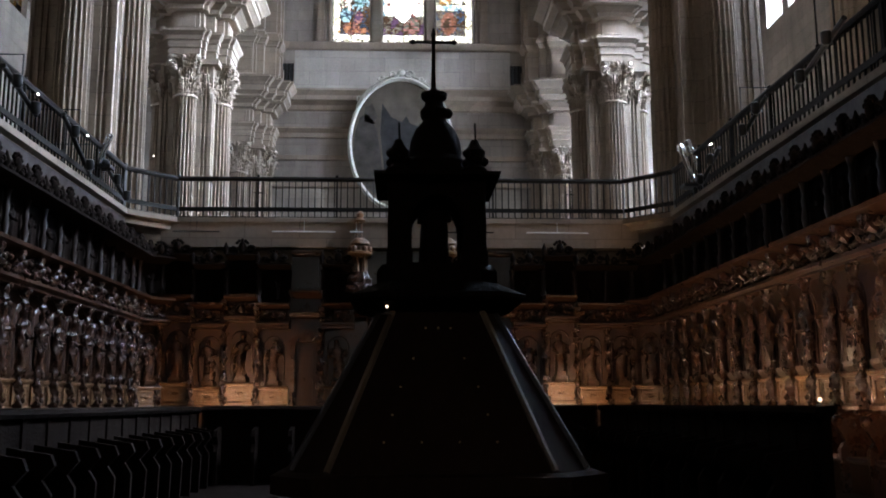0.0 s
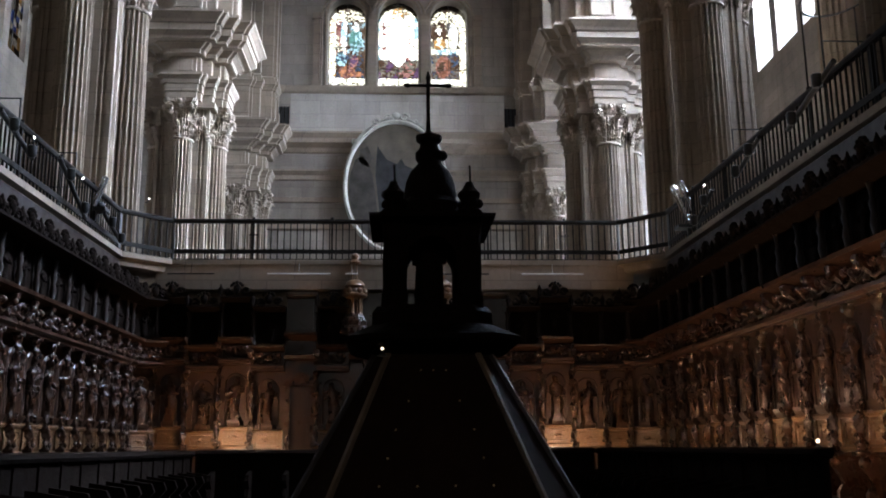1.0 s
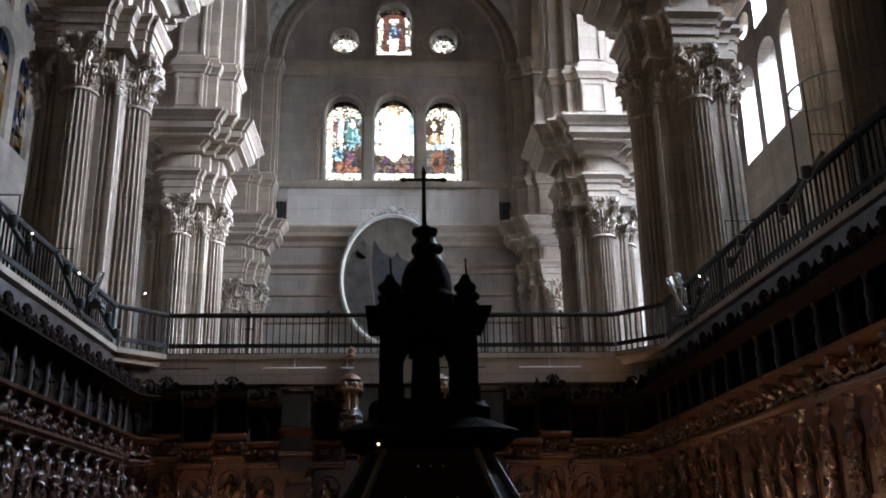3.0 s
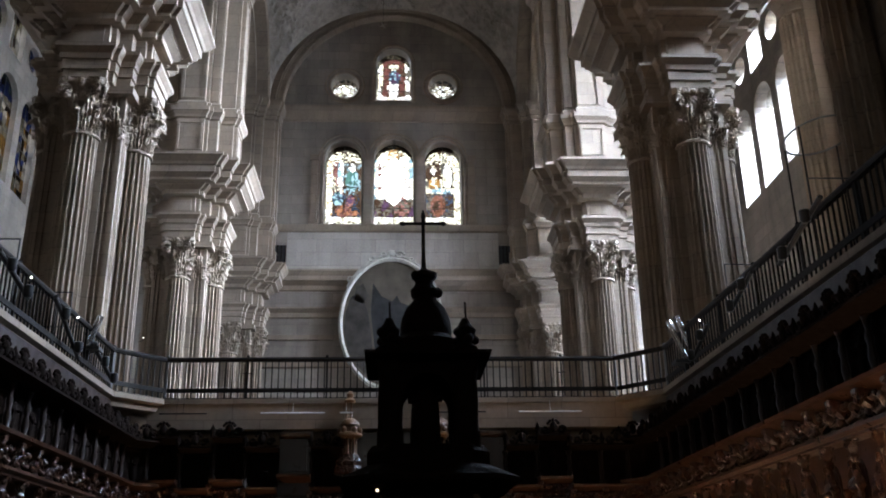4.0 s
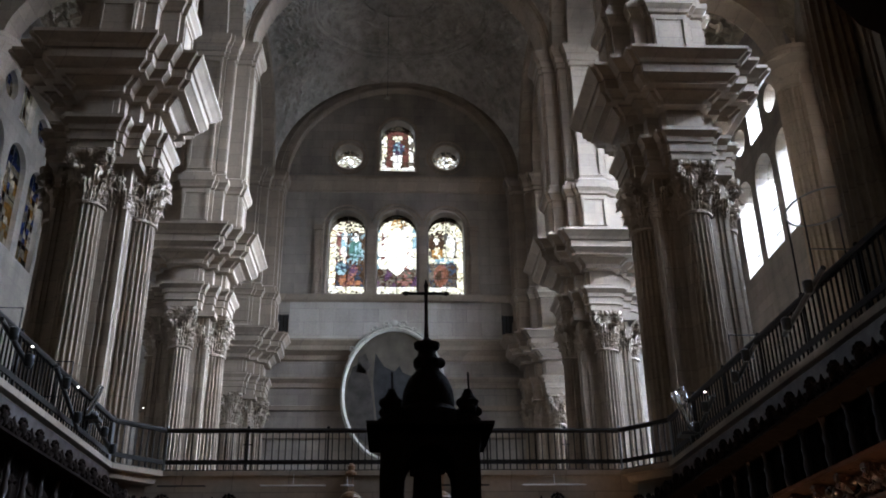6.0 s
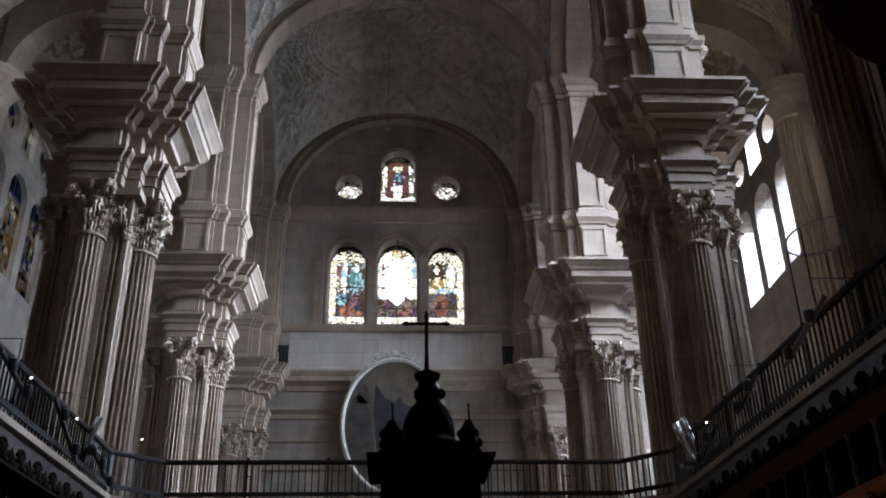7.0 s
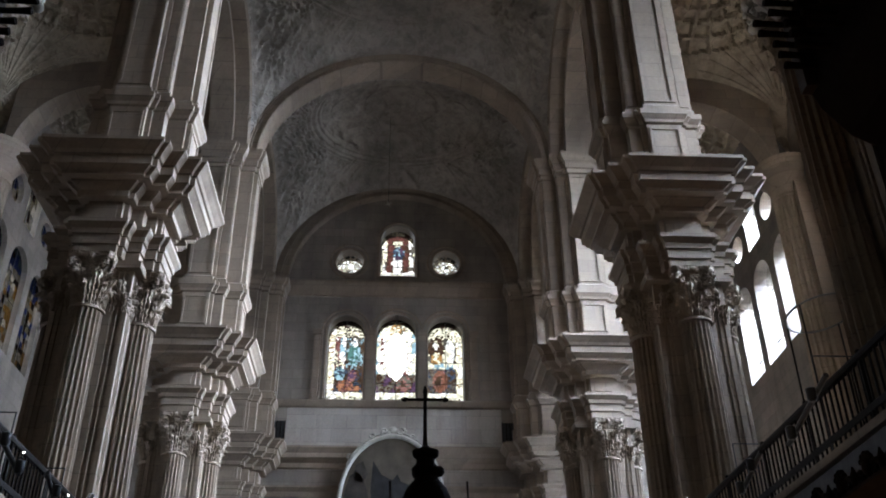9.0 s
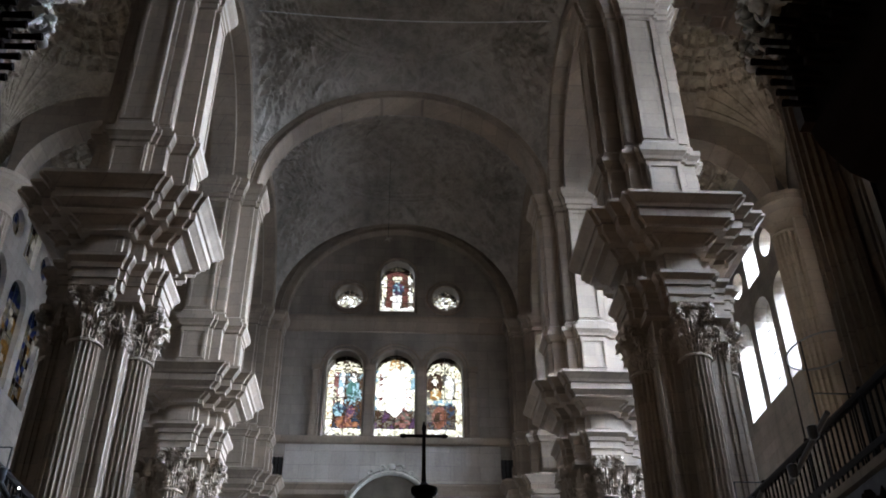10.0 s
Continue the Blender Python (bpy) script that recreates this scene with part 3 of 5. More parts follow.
def right_light(u, v, rng):
    b = border(u, v, rng, 1)
    if b:
        return b
    if oval(u, v, 0.25, 0.69, 0.07, 0.05) or oval(u, v, 0.62, 0.6, 0.13, 0.15):
        return rng.choice(("white", "white", "cream"))
    if oval(u, v, 0.27, 0.53, 0.16, 0.07):
        return rng.choice(("amber", "amber", "cream"))
    if oval(u, v, 0.25, 0.64, 0.2, 0.13):
        return "brown"
    if oval(u, v, 0.36, 0.27, 0.2, 0.13):
        return rng.choice(("rust", "rust", "rose", "brown"))
    if oval(u, v, 0.66, 0.36, 0.1, 0.08):
        return rng.choice(("blue", "brown", "blue"))
    if 0.42 < v < 0.48:
        return rng.choice(("sky", "cream"))
    if v < 0.42:
        return rng.choice(("brown", "grey", "blue", "brown", "grey"))
    return rng.choice(("grey", "cream", "brown"))


def top_light(u, v, rng):
    if v < 0.17:
        return rng.choice(("white", "cream", "white"))
    if u < 0.07 or u > 0.93 or v > 0.88:
        return rng.choice(("brown", "grey", "cream"))
    if u < 0.2 or u > 0.8:
        return rng.choice(("cream", "white", "grey"))
    if oval(u, v, 0.5, 0.74, 0.12, 0.06):
        return "cream"
    if oval(u, v, 0.52, 0.55, 0.16, 0.12):
        return rng.choice(("blue", "sky", "violet"))
    if oval(u, v, 0.48, 0.36, 0.14, 0.22):
        return "white"
    return rng.choice(("red", "red", "brown", "red"))


def rose_light(u, v, rng):
    return rng.choice(("white", "grey", "clear", "cream", "white"))


def white_light(u, v, rng):
    return "clear"


def south_light(u, v, rng):
    if v > 0.8:
        return rng.choice(("azure", "azure", "brown", "sky"))
    return rng.choice(("clear", "gold", "cream", "white", "brown", "azure", "gold", "cream", "white"))


end_put = lambda x, z: (x, WALL_Y + 0.75, z)
for k, ((a, b), pick) in enumerate(zip(LIGHTS, (left_light, middle_light, right_light))):
    glazing("window_%d" % (k + 1), a - 0.05, b + 0.05, SILL - 0.05, 27.95, 24, 58, pick, end_put, "tall arched stained glass window with coloured panes", "three lights of the end wall")
glazing("window_4", -1.15, 1.15, 30.6, 34.45, 16, 28, top_light, end_put, "small arched stained glass window with a pale middle on red", "upper windows")
for k, x in enumerate((-3.06, 3.08)):
    glazing("window_%d" % (5 + k), x - 0.9, x + 0.9, 30.72, 32.52, 13, 13, rose_light, end_put, "round window with small leaded panes", "round windows")
bm = B()
for x in (-3.06, 3.08):
    for r in (0.3, 0.58):
        tube(bm, [(x + r * math.cos(q), F + 0.7, 31.63 + r * math.sin(q)) for q in np.linspace(0, 2 * math.pi, 25)], 0.035, 5)
    for k in range(12):
        q = math.pi * k / 6
        tube(bm, [(x + 0.3 * math.cos(q), F + 0.7, 31.63 + 0.3 * math.sin(q)), (x + 0.87 * math.cos(q), F + 0.7, 31.63 + 0.87 * math.sin(q))], 0.03, 5)
setting("trim_tracery", bm, STONE, "stone tracery of the round windows", "tracery")
for s, pick, lab in ((1, white_light, "plain clear arched aisle window"), (-1, south_light, "stained glass aisle window in blue and amber")):
    n = 10
    for yc in BAY_C:
        put = lambda u, z, s=s, yc=yc: (s * (AISLE_X + (0.7 if s > 0 else 0.3)), yc + u, z)
        for a, b in LIGHTS:
            glazing("window_%d" % n, a - 0.05, b + 0.05, SILL - 0.05, 28.1, 6, 16, pick, put, lab, "aisle windows")
            n += 1
        for c, z0, z1, w in ((-2.4, 29.55, 31.25, 0.85), (2.4, 29.55, 31.25, 0.85), (0, 29.25, 32.55, 0.95)):
            glazing("window_%d" % n, c - w, c + w, z0, z1, 4, 5, pick, put, lab + ", upper row", "upper aisle windows")
            n += 1

# ---- piers ----


def fluted(bm, z0, z1, r0, r1, flutes=20):
    rings = []
    for k in range(7):
        q = k / 6
        r = r0 + (r1 - r0) * q ** 1.6
        ring = []
        for i in range(flutes * 6):
            ph = i % 6
            d = (0.0, 0.0, 0.062, 0.085, 0.085, 0.062)[ph]
            a = 2 * math.pi * i / (flutes * 6)
            ring.append(((r - d) * math.cos(a), (r - d) * math.sin(a), z0 + (z1 - z0) * q))
        rings.append(ring)
    loft(bm, rings)


def acanthus(bm, a, r, z, h, w, curl):
    """One lobed leaf that stands on a bell and curls out at its tip."""
    made = []
    for k in range(11):
        q = k / 10
        out = r + curl * q ** 2.2
        up = z + h * (q if q < 0.85 else 0.85 - (q - 0.85) * 1.1)
        half = w * (0.8 + 0.45 * math.sin(q * math.pi)) * (1.0 if k % 3 else 0.62) * (1 if k < 9 else 0.55)
        row = []
        for s, dip in ((-1, -0.075), (-0.62, 0.02), (-0.3, -0.03), (0, 0.055), (0.3, -0.03), (0.62, 0.02), (1, -0.075)):
            t = s * half
            row.append(bm.verts.new(((out + dip) * math.cos(a) - t * math.sin(a), (out + dip) * math.sin(a) + t * math.cos(a), up + 0.03 * abs(s))))
        made.append(row)
    for x, y in zip(made, made[1:]):
        for i in range(6):
            bm.faces.new((x[i], x[i + 1], y[i + 1], y[i]))


def capital(bm, r, z, h):
    lathe(bm, [(r * 1.12, 0), (r * 1.14, 0.06), (r * 0.96, 0.12), (r * 0.98, h * 0.5), (r * 1.2, h * 0.8), (r * 1.35, h * 0.9)], 20, (0, 0, z))
    for k in range(4):
        a = math.pi / 4 + math.pi / 2 * k
        for sgn in (-1, 1):
            pts = []
            for q in np.linspace(0, 1, 15):
                ang, rad = q * 4.2 * math.pi, 0.24 * r * 2 * (1 - 0.75 * q)
                out, up = r * 1.45 - 0.0 + rad * math.cos(ang - 0.5), z + h * 0.78 + rad * math.sin(ang - 0.5)
                off = sgn * 0.09 * (1 + q)
                pts.append((out * math.cos(a) - off * math.sin(a), out * math.sin(a) + off * math.cos(a), up))
            tube(bm, pts, 0.045, 5)
        ball(bm, (r * 1.32 * math.cos(a + math.pi / 4), r * 1.32 * math.sin(a + math.pi / 4), z + h * 0.93), 0.11)
    ring = []
    for k in range(4):
        a = math.pi / 4 + math.pi / 2 * k
        for da, rr in ((-0.12, 1.86), (0.12, 1.86), (0.42, 1.48), (0.785, 1.36), (1.15, 1.48)):
            ring.append((r * rr * math.cos(a + da), r * rr * math.sin(a + da)))
    loft(bm, [[(x * g, y * g, zz) for x, y in ring] for g, zz in ((0.94, z + h * 0.9), (1.0, z + h * 0.93), (1.0, z + h * 0.98), (1.03, z + h))])


NECK, CAP = 13.95, 1.7
pier = thing("pier", "grey limestone compound pier with fluted columns and stepped cornice", "pier", "nave piers")
bm = B()
side = [(-1.08, 1.08)]
for u in (-0.93, -0.78, 0.66, 0.81):
    side += [(u, 1.08), (u + 0.02, 1.035), (u + 0.1, 1.035), (u + 0.12, 1.08)]
plan = []
for k in range(4):
    ca, sa = (1, 0, -1, 0)[k], (0, -1, 0, 1)[k]
    plan += [(x * ca - y * sa, x * sa + y * ca) for x, y in side]
loft(bm, [[(x, y, z) for x, y in plan] for z in (0.0, NECK + CAP)])
part("core", bm, STONE, pier)
col_mesh = cap_mesh = base_mesh = None
for k in range(4):
    x, y = (1.18, 0, -1.18, 0)[k], (0, 1.18, 0, -1.18)[k]
    if k == 0:
        bm = B()
        fluted(bm, 2.0, NECK, 0.53, 0.455)
        col = part("column", bm, STONE, pier, "", 35)
        bm = B()
        capital(bm, 0.455, NECK, CAP)
        cap = part("capital", bm, CARVED, pier, "carved leafy capital", 40)
        low_leaf, high_leaf = B(), B()
        acanthus(low_leaf, 0, 0.455 * 0.98, NECK + 0.1, CAP * 0.44, 0.16, 0.27)
        acanthus(high_leaf, 0, 0.455, NECK + 0.1, CAP * 0.74, 0.16, 0.36)
        leaf_meshes = (mesh_of("leaf", low_leaf, CARVED, 30), mesh_of("leaf", high_leaf, CARVED, 30))
        bm = B()
        box(bm, -0.75, 0.75, -0.75, 0.75, 0, 1.5)
        lathe(bm, [(0.72, 1.5), (0.74, 1.6), (0.7, 1.7), (0.58, 1.75), (0.56, 1.82), (0.64, 1.88), (0.62, 1.96), (0.53, 2.0)], 24)
        base = part("base", bm, STONE, pier)
        trio = (col, cap, base)
    else:
        trio = []
        for src in (col, cap, base):
            o = src.copy()
            scene.collection.objects.link(o)
            trio.append(o)
    for o in trio:
        o.location = (x, y, 0)
    for j in range(16):
        leaf = new("leaf", leaf_meshes[j % 2])
        leaf.parent = trio[1]
        leaf.rotation_euler = (0, 0, math.pi / 8 * j)
corner_leaf = B()
acanthus(corner_leaf, 0, 0, 0, 0.72, 0.13, 0.24)
corner_leaf = mesh_of("leaf", corner_leaf, CARVED, 30)
for sx in (-1, 1):
    for sy in (-1, 1):
        bm = B()
        cx, cy = sx * 0.95, sy * 0.95
        box(bm, cx - 0.36, cx + 0.36, cy - 0.36, cy + 0.36, NECK + CAP * 0.86, NECK + CAP)
        cc = part("corner_capital", bm, STONE, pier)
        for k in range(3):
            for ax in (0, 1):
                leaf = new("leaf", corner_leaf)
                leaf.parent = cc
                u, up = 0.6 + 0.2 * k, NECK + 0.08 + (0.4 if k == 1 else 0)
                leaf.location = (sx * 1.08, sy * u, up) if ax else (sx * u, sy * 1.08, up)
                leaf.rotation_euler = (0, 0, (0 if sx > 0 else math.pi) if ax else sy * math.pi / 2)
bm = B()
cross_profile(bm, 0.62, 1.66, 1.18, [(0, 15.65), (0, 15.98), (0.05, 15.99), (0.05, 16.3), (0.1, 16.31), (0.12, 16.48), (0.25, 16.64), (0.25, 16.76), (-0.06, 16.78)])
part("architrave", bm, STONE, pier)
bm = B()
cross_profile(bm, 0.52, 1.5, 1.05, [(0, 16.74), (0, 17.64)])
for k in range(4):
    box(bm, *((1.49, 1.53, -0.36, 0.36), (-0.36, 0.36, 1.49, 1.53), (-1.53, -1.49, -0.36, 0.36), (-0.36, 0.36, -1.53, -1.49))[k], 16.95, 17.5)
part("frieze_block", bm, STONE, pier)
bm = B()
cross_profile(bm, 0.6, 1.7, 1.14, [(0.0, 17.6), (0.1, 17.62), (0.12, 17.8), (0.34, 17.95), (0.4, 18.02), (0.62, 18.04), (0.62, 18.14), (0.8, 18.28), (0.84, 18.3), (0.84, 18.58), (0.9, 18.6), (0.96, 18.72), (1.12, 18.88), (1.2, 18.94), (1.2, 19.05), (0.0, 19.14)])
part("cornice", bm, STONE, pier)
bm = B()
cross_profile(bm, 0.57, 1.38, 1.12, [(0.14, 19.12), (0.14, 19.55), (0.03, 19.68), (0.03, 21.4), (0.1, 21.44), (0.13, 21.55), (0.24, 21.72), (0.24, 21.92), (0.0, 21.96)], 0.5)
part("pedestal", bm, STONE, pier)
bm = B()
cross_profile(bm, 0.55, 1.36, 1.1, [(0.1, 21.94), (0.1, 22.2), (0, 22.3), (0, 28.5)], 0.55)
part("upper_shaft", bm, STONE, pier)


def panel_ring(half, z0, z1, wide, d0, d1, put):
    """A raised flat border round a panel, one closed ring."""
    bm = B()
    corners = ((-1, 0), (1, 0), (1, 1), (-1, 1))
    rings = [[put(sx * (half - a), d, (z1 - a) if up else (z0 + a)) for a, d in ((0, d0), (0, d1), (wide, d1), (wide, d0))] for sx, up in corners]
    loft(bm, rings + rings[:1], True, False)
    bmesh.ops.remove_doubles(bm, verts=bm.verts, dist=0.0005)
    return bm


for s in (-1, 1):
    for half, z0, z1, wide, near, far in ((0.53, 19.85, 21.25, 0.09, 1.4, 1.9), (0.54, 22.4, 28.4, 0.13, 1.35, 1.9)):
        part("panel_border", panel_ring(half, z0, z1, wide, s * near, s * (near + 0.05), lambda u, d, z: (u, d, z)), STONE, pier)
        end = far if s > 0 else -near
        part("panel_border", panel_ring(half, z0, z1, wide, end, end + 0.05 * s, lambda u, d, z: (d, u, z)), STONE, pier)
    # narrow pilaster strips on the corners
    for t in (-1, 1):
        bm = B()
        box(bm, s * 0.76, s * 1.06, t * 1.09, t * 1.13, 22.4, 28.4)
        part("pilaster_strip", bm, STONE, pier)
        bm = B()
        box(bm, s * 1.09, s * 1.13, t * 0.76, t * 1.06, 22.4, 28.4)
        part("pilaster_strip", bm, STONE, pier)
bm = B()
cross_profile(bm, 0.55, 1.36, 1.1, [(0, 28.48), (0.08, 28.52), (0.08, 28.75), (0.14, 28.8), (0.16, 29.05), (0.32, 29.3), (0.36, 29.45), (0.36, 29.65), (0.1, 29.7)], 0.55)
part("impost", bm, STONE, pier)
pier.matrix_world = pose(-PIER_X, PIER_Y[3] - 0.1, 0)
for s in (-1, 1):
    for k, y in enumerate(PIER_Y):
        if (s, k) != (-1, 3):
            copy_thing(pier, pose(s * PIER_X, y + 0.1 * s, 0, 0, 0, 0 if s < 0 else 180))

# half columns on the aisle walls
respond = thing("wall_respond", "tall fluted half column on the aisle wall", "half column", "aisle wall columns", at=(AISLE_X - 0.1, PIER_Y[4], 0))
bm = B()
box(bm, -0.55, 0.3, -1.1, 1.1, 0, 28.6)
part("pilaster", bm, STONE, respond)
bm = B()
fluted(bm, 1.2, 28.0, 0.85, 0.8, 20)
o = part("shaft", bm, STONE, respond, "", 35)
o.location = (-0.5, 0, 0)
bm = B()
lathe(bm, [(0.82, 27.95), (0.95, 28.05), (0.9, 28.2), (0.95, 28.6), (1.2, 29.2), (1.5, 29.5), (1.55, 30.0), (1.1, 30.15)], 16, (-0.4, 0, 0))
part("capital", bm, STONE, respond, "", 35)
for s in (-1, 1):
    for k, y in enumerate(PIER_Y[:-1]):
        if (s, k) != (1, 4):
            copy_thing(respond, pose(s * (AISLE_X - 0.1), y, 0, 0, 0, 0 if s > 0 else 180))
# ---- choir walls and gallery ----
CH_X, CH_Y = 6.25, 22.3
GAL = 6.08
bm = B()
box(bm, -CH_X - 0.6, CH_X + 0.6, CH_Y + 0.1, CH_Y + 0.7, 0, 5.36)
box(bm, -CH_X + 0.5, CH_X - 0.5, CH_Y - 0.3, CH_Y + 0.1, 5.36, GAL - 0.13)
setting("wall_choir_back", bm, STONE, "pale stone wall behind the choir stalls", "wall")
for s, name in ((-1, "wall_choir_south"), (1, "wall_choir_north")):
    bm = B()
    xa, xb = sorted((s * (CH_X + 0.1), s * (CH_X + 0.6)))
    box(bm, xa, xb, 1.0, CH_Y + 0.095, 0, GAL - 0.2)
    # Dark wood colour on plain walls stands in for shade under the galleries
    setting(name, bm, WOOD_DARK, "plain wall behind the side stalls, shade in its dark colour", "wall")

EDGE = [(-6.3, 2.0), (-6.3, 21.05), (-5.38, 22.0), (5.38, 22.0), (6.3, 21.05), (6.45, 2.0)]


def grown(points, d):
    """The line of the gallery edge, moved out from the choir by d."""
    out = []
    for i, p in enumerate(points):
        p = Vector(p)
        ns = []
        for a, b in ((i - 1, i), (i, i + 1)):
            if 0 <= a and b < len(points):
                e = (Vector(points[b]) - Vector(points[a])).normalized()
                ns.append(Vector((-e.y, e.x)))
        n = sum(ns, Vector((0, 0))).normalized()
        out.append(p + n * d / max(0.3, n.dot(ns[0])))
    return out


bm = B()
prof = [(0.25, GAL - 0.34), (0.12, GAL - 0.3), (0.08, GAL - 0.16), (-0.02, GAL - 0.12), (-0.02, GAL), (1.9, GAL), (1.9, GAL - 0.34)]
rings = []
sets = {o: grown(EDGE, o) for o, _ in prof}
for i in range(len(EDGE)):
    rings.append([(*sets[o][i], z) for o, z in prof])
loft(bm, rings)
setting("gallery_floor", bm, STONE, "grey stone gallery with a moulded edge over the stalls", "gallery")

RAIL_TOP = 7.08
rail_line = grown(EDGE, 0.1)
bal = B()
box(bal, -0.014, 0.014, -0.014, 0.014, 0, RAIL_TOP - GAL - 0.03)
bal_mesh = mesh_of("baluster", bal, IRON)
names = ("dark iron railing along the side gallery", "short iron railing across the gallery corner", "dark iron railing along the back gallery", "short iron railing across the gallery corner", "dark iron railing along the side gallery")
for i, lab in enumerate(names):
    a, b = Vector(rail_line[i]), Vector(rail_line[i + 1])
    e = (b - a)
    n = e.length
    d = e / n
    rz = math.degrees(math.atan2(d.y, d.x))
    rail = thing("gallery_railing", lab, "railing", "gallery railings", at=(a.x, a.y, GAL), rz=rz)
    h = RAIL_TOP - GAL
    bm = B()
    prof = [(-0.045, h - 0.08), (0.045, h - 0.08), (0.06, h - 0.03), (0.04, h + 0.02), (-0.04, h + 0.02), (-0.06, h - 0.03)]
    loft(bm, [[(x, y, z) for y, z in prof] for x in (0.0, n)])
    part("handrail", bm, IRON, rail)
    for z0, z1 in ((0.17, 0.27), (0.0, 0.04)):
        bm = B()
        box(bm, 0, n, -0.02, 0.02, z0, z1)
        part("bottom_rail", bm, IRON, rail)
    k = max(1, round(n / (0.163 if i != 2 else 0.158)))
    for j in range(k + 1):
        o = new("baluster", bal_mesh)
        o.parent = rail
        o.location = (n * j / k, 0, 0.0)
    for j in range(0, int(n / 1.9) + 1):
        bm = B()
        x = min(n - 0.03, 0.03 + 1.9 * j)
        box(bm, x - 0.022, x + 0.022, -0.022, 0.022, 0, h)
        ball(bm, (x, 0, h + 0.05), 0.04)
        if i == 2 and j % 2 == 1:
            box(bm, x - 0.1, x + 0.1, -0.012, 0.012, 0.62, 0.645)
        part("post", bm, IRON_PALE if j == 0 else IRON, rail)

# ---- choir stalls ----
PITCH = 0.76


def robe_figure(bm, x, y, z0, h, sway, arm):
    """A plain draped standing shape, half sunk into its panel."""
    prof = [(0.16, 0), (0.18, 0.04), (0.15, 0.2), (0.165, 0.42), (0.14, 0.55), (0.175, 0.7), (0.165, 0.78), (0.07, 0.84), (0.065, 0.86), (0.085, 0.91), (0.08, 0.97), (0.03, 1.0)]
    rings = []
    for r, q in prof:
        ring = []
        for i in range(14):
            a = 2 * math.pi * i / 14
            fold = 1 + (0.13 * math.sin(5 * a + 9 * q * sway) if q < 0.6 else 0.0)
            ring.append((x + sway * 0.05 * math.sin(q * 5) + h * 0.8 * r * fold * math.cos(a), y + h * 0.62 * r * fold * math.sin(a), z0 + h * q))
        rings.append(ring)
    loft(bm, rings)
    for s in (-1, 1):
        tube(bm, [(x + s * 0.15 * h, y, z0 + 0.74 * h), (x + s * 0.17 * h, y - 0.05, z0 + (0.6 + 0.05 * arm * s) * h), (x + s * 0.06 * h, y - 0.13 * h, z0 + (0.58 + 0.08 * arm) * h)], [0.055 * h, 0.05 * h, 0.035 * h], 6)


def scroll(bm, at, r, ax, turns=1.6, t=0.02, flip=1):
    pts = []
    for q in np.linspace(0, 1, 12):
        ang, rad = flip * q * turns * 2 * math.pi, r * (1 - 0.8 * q)
        u, w = rad * math.cos(ang), rad * math.sin(ang)
        pts.append((at[0] + (u if ax == "x" else 0), at[1] + (u if ax == "y" else 0), at[2] + w))
    tube(bm, pts, [t * (1.3 - 0.6 * k / 11) for k in range(12)], 5)


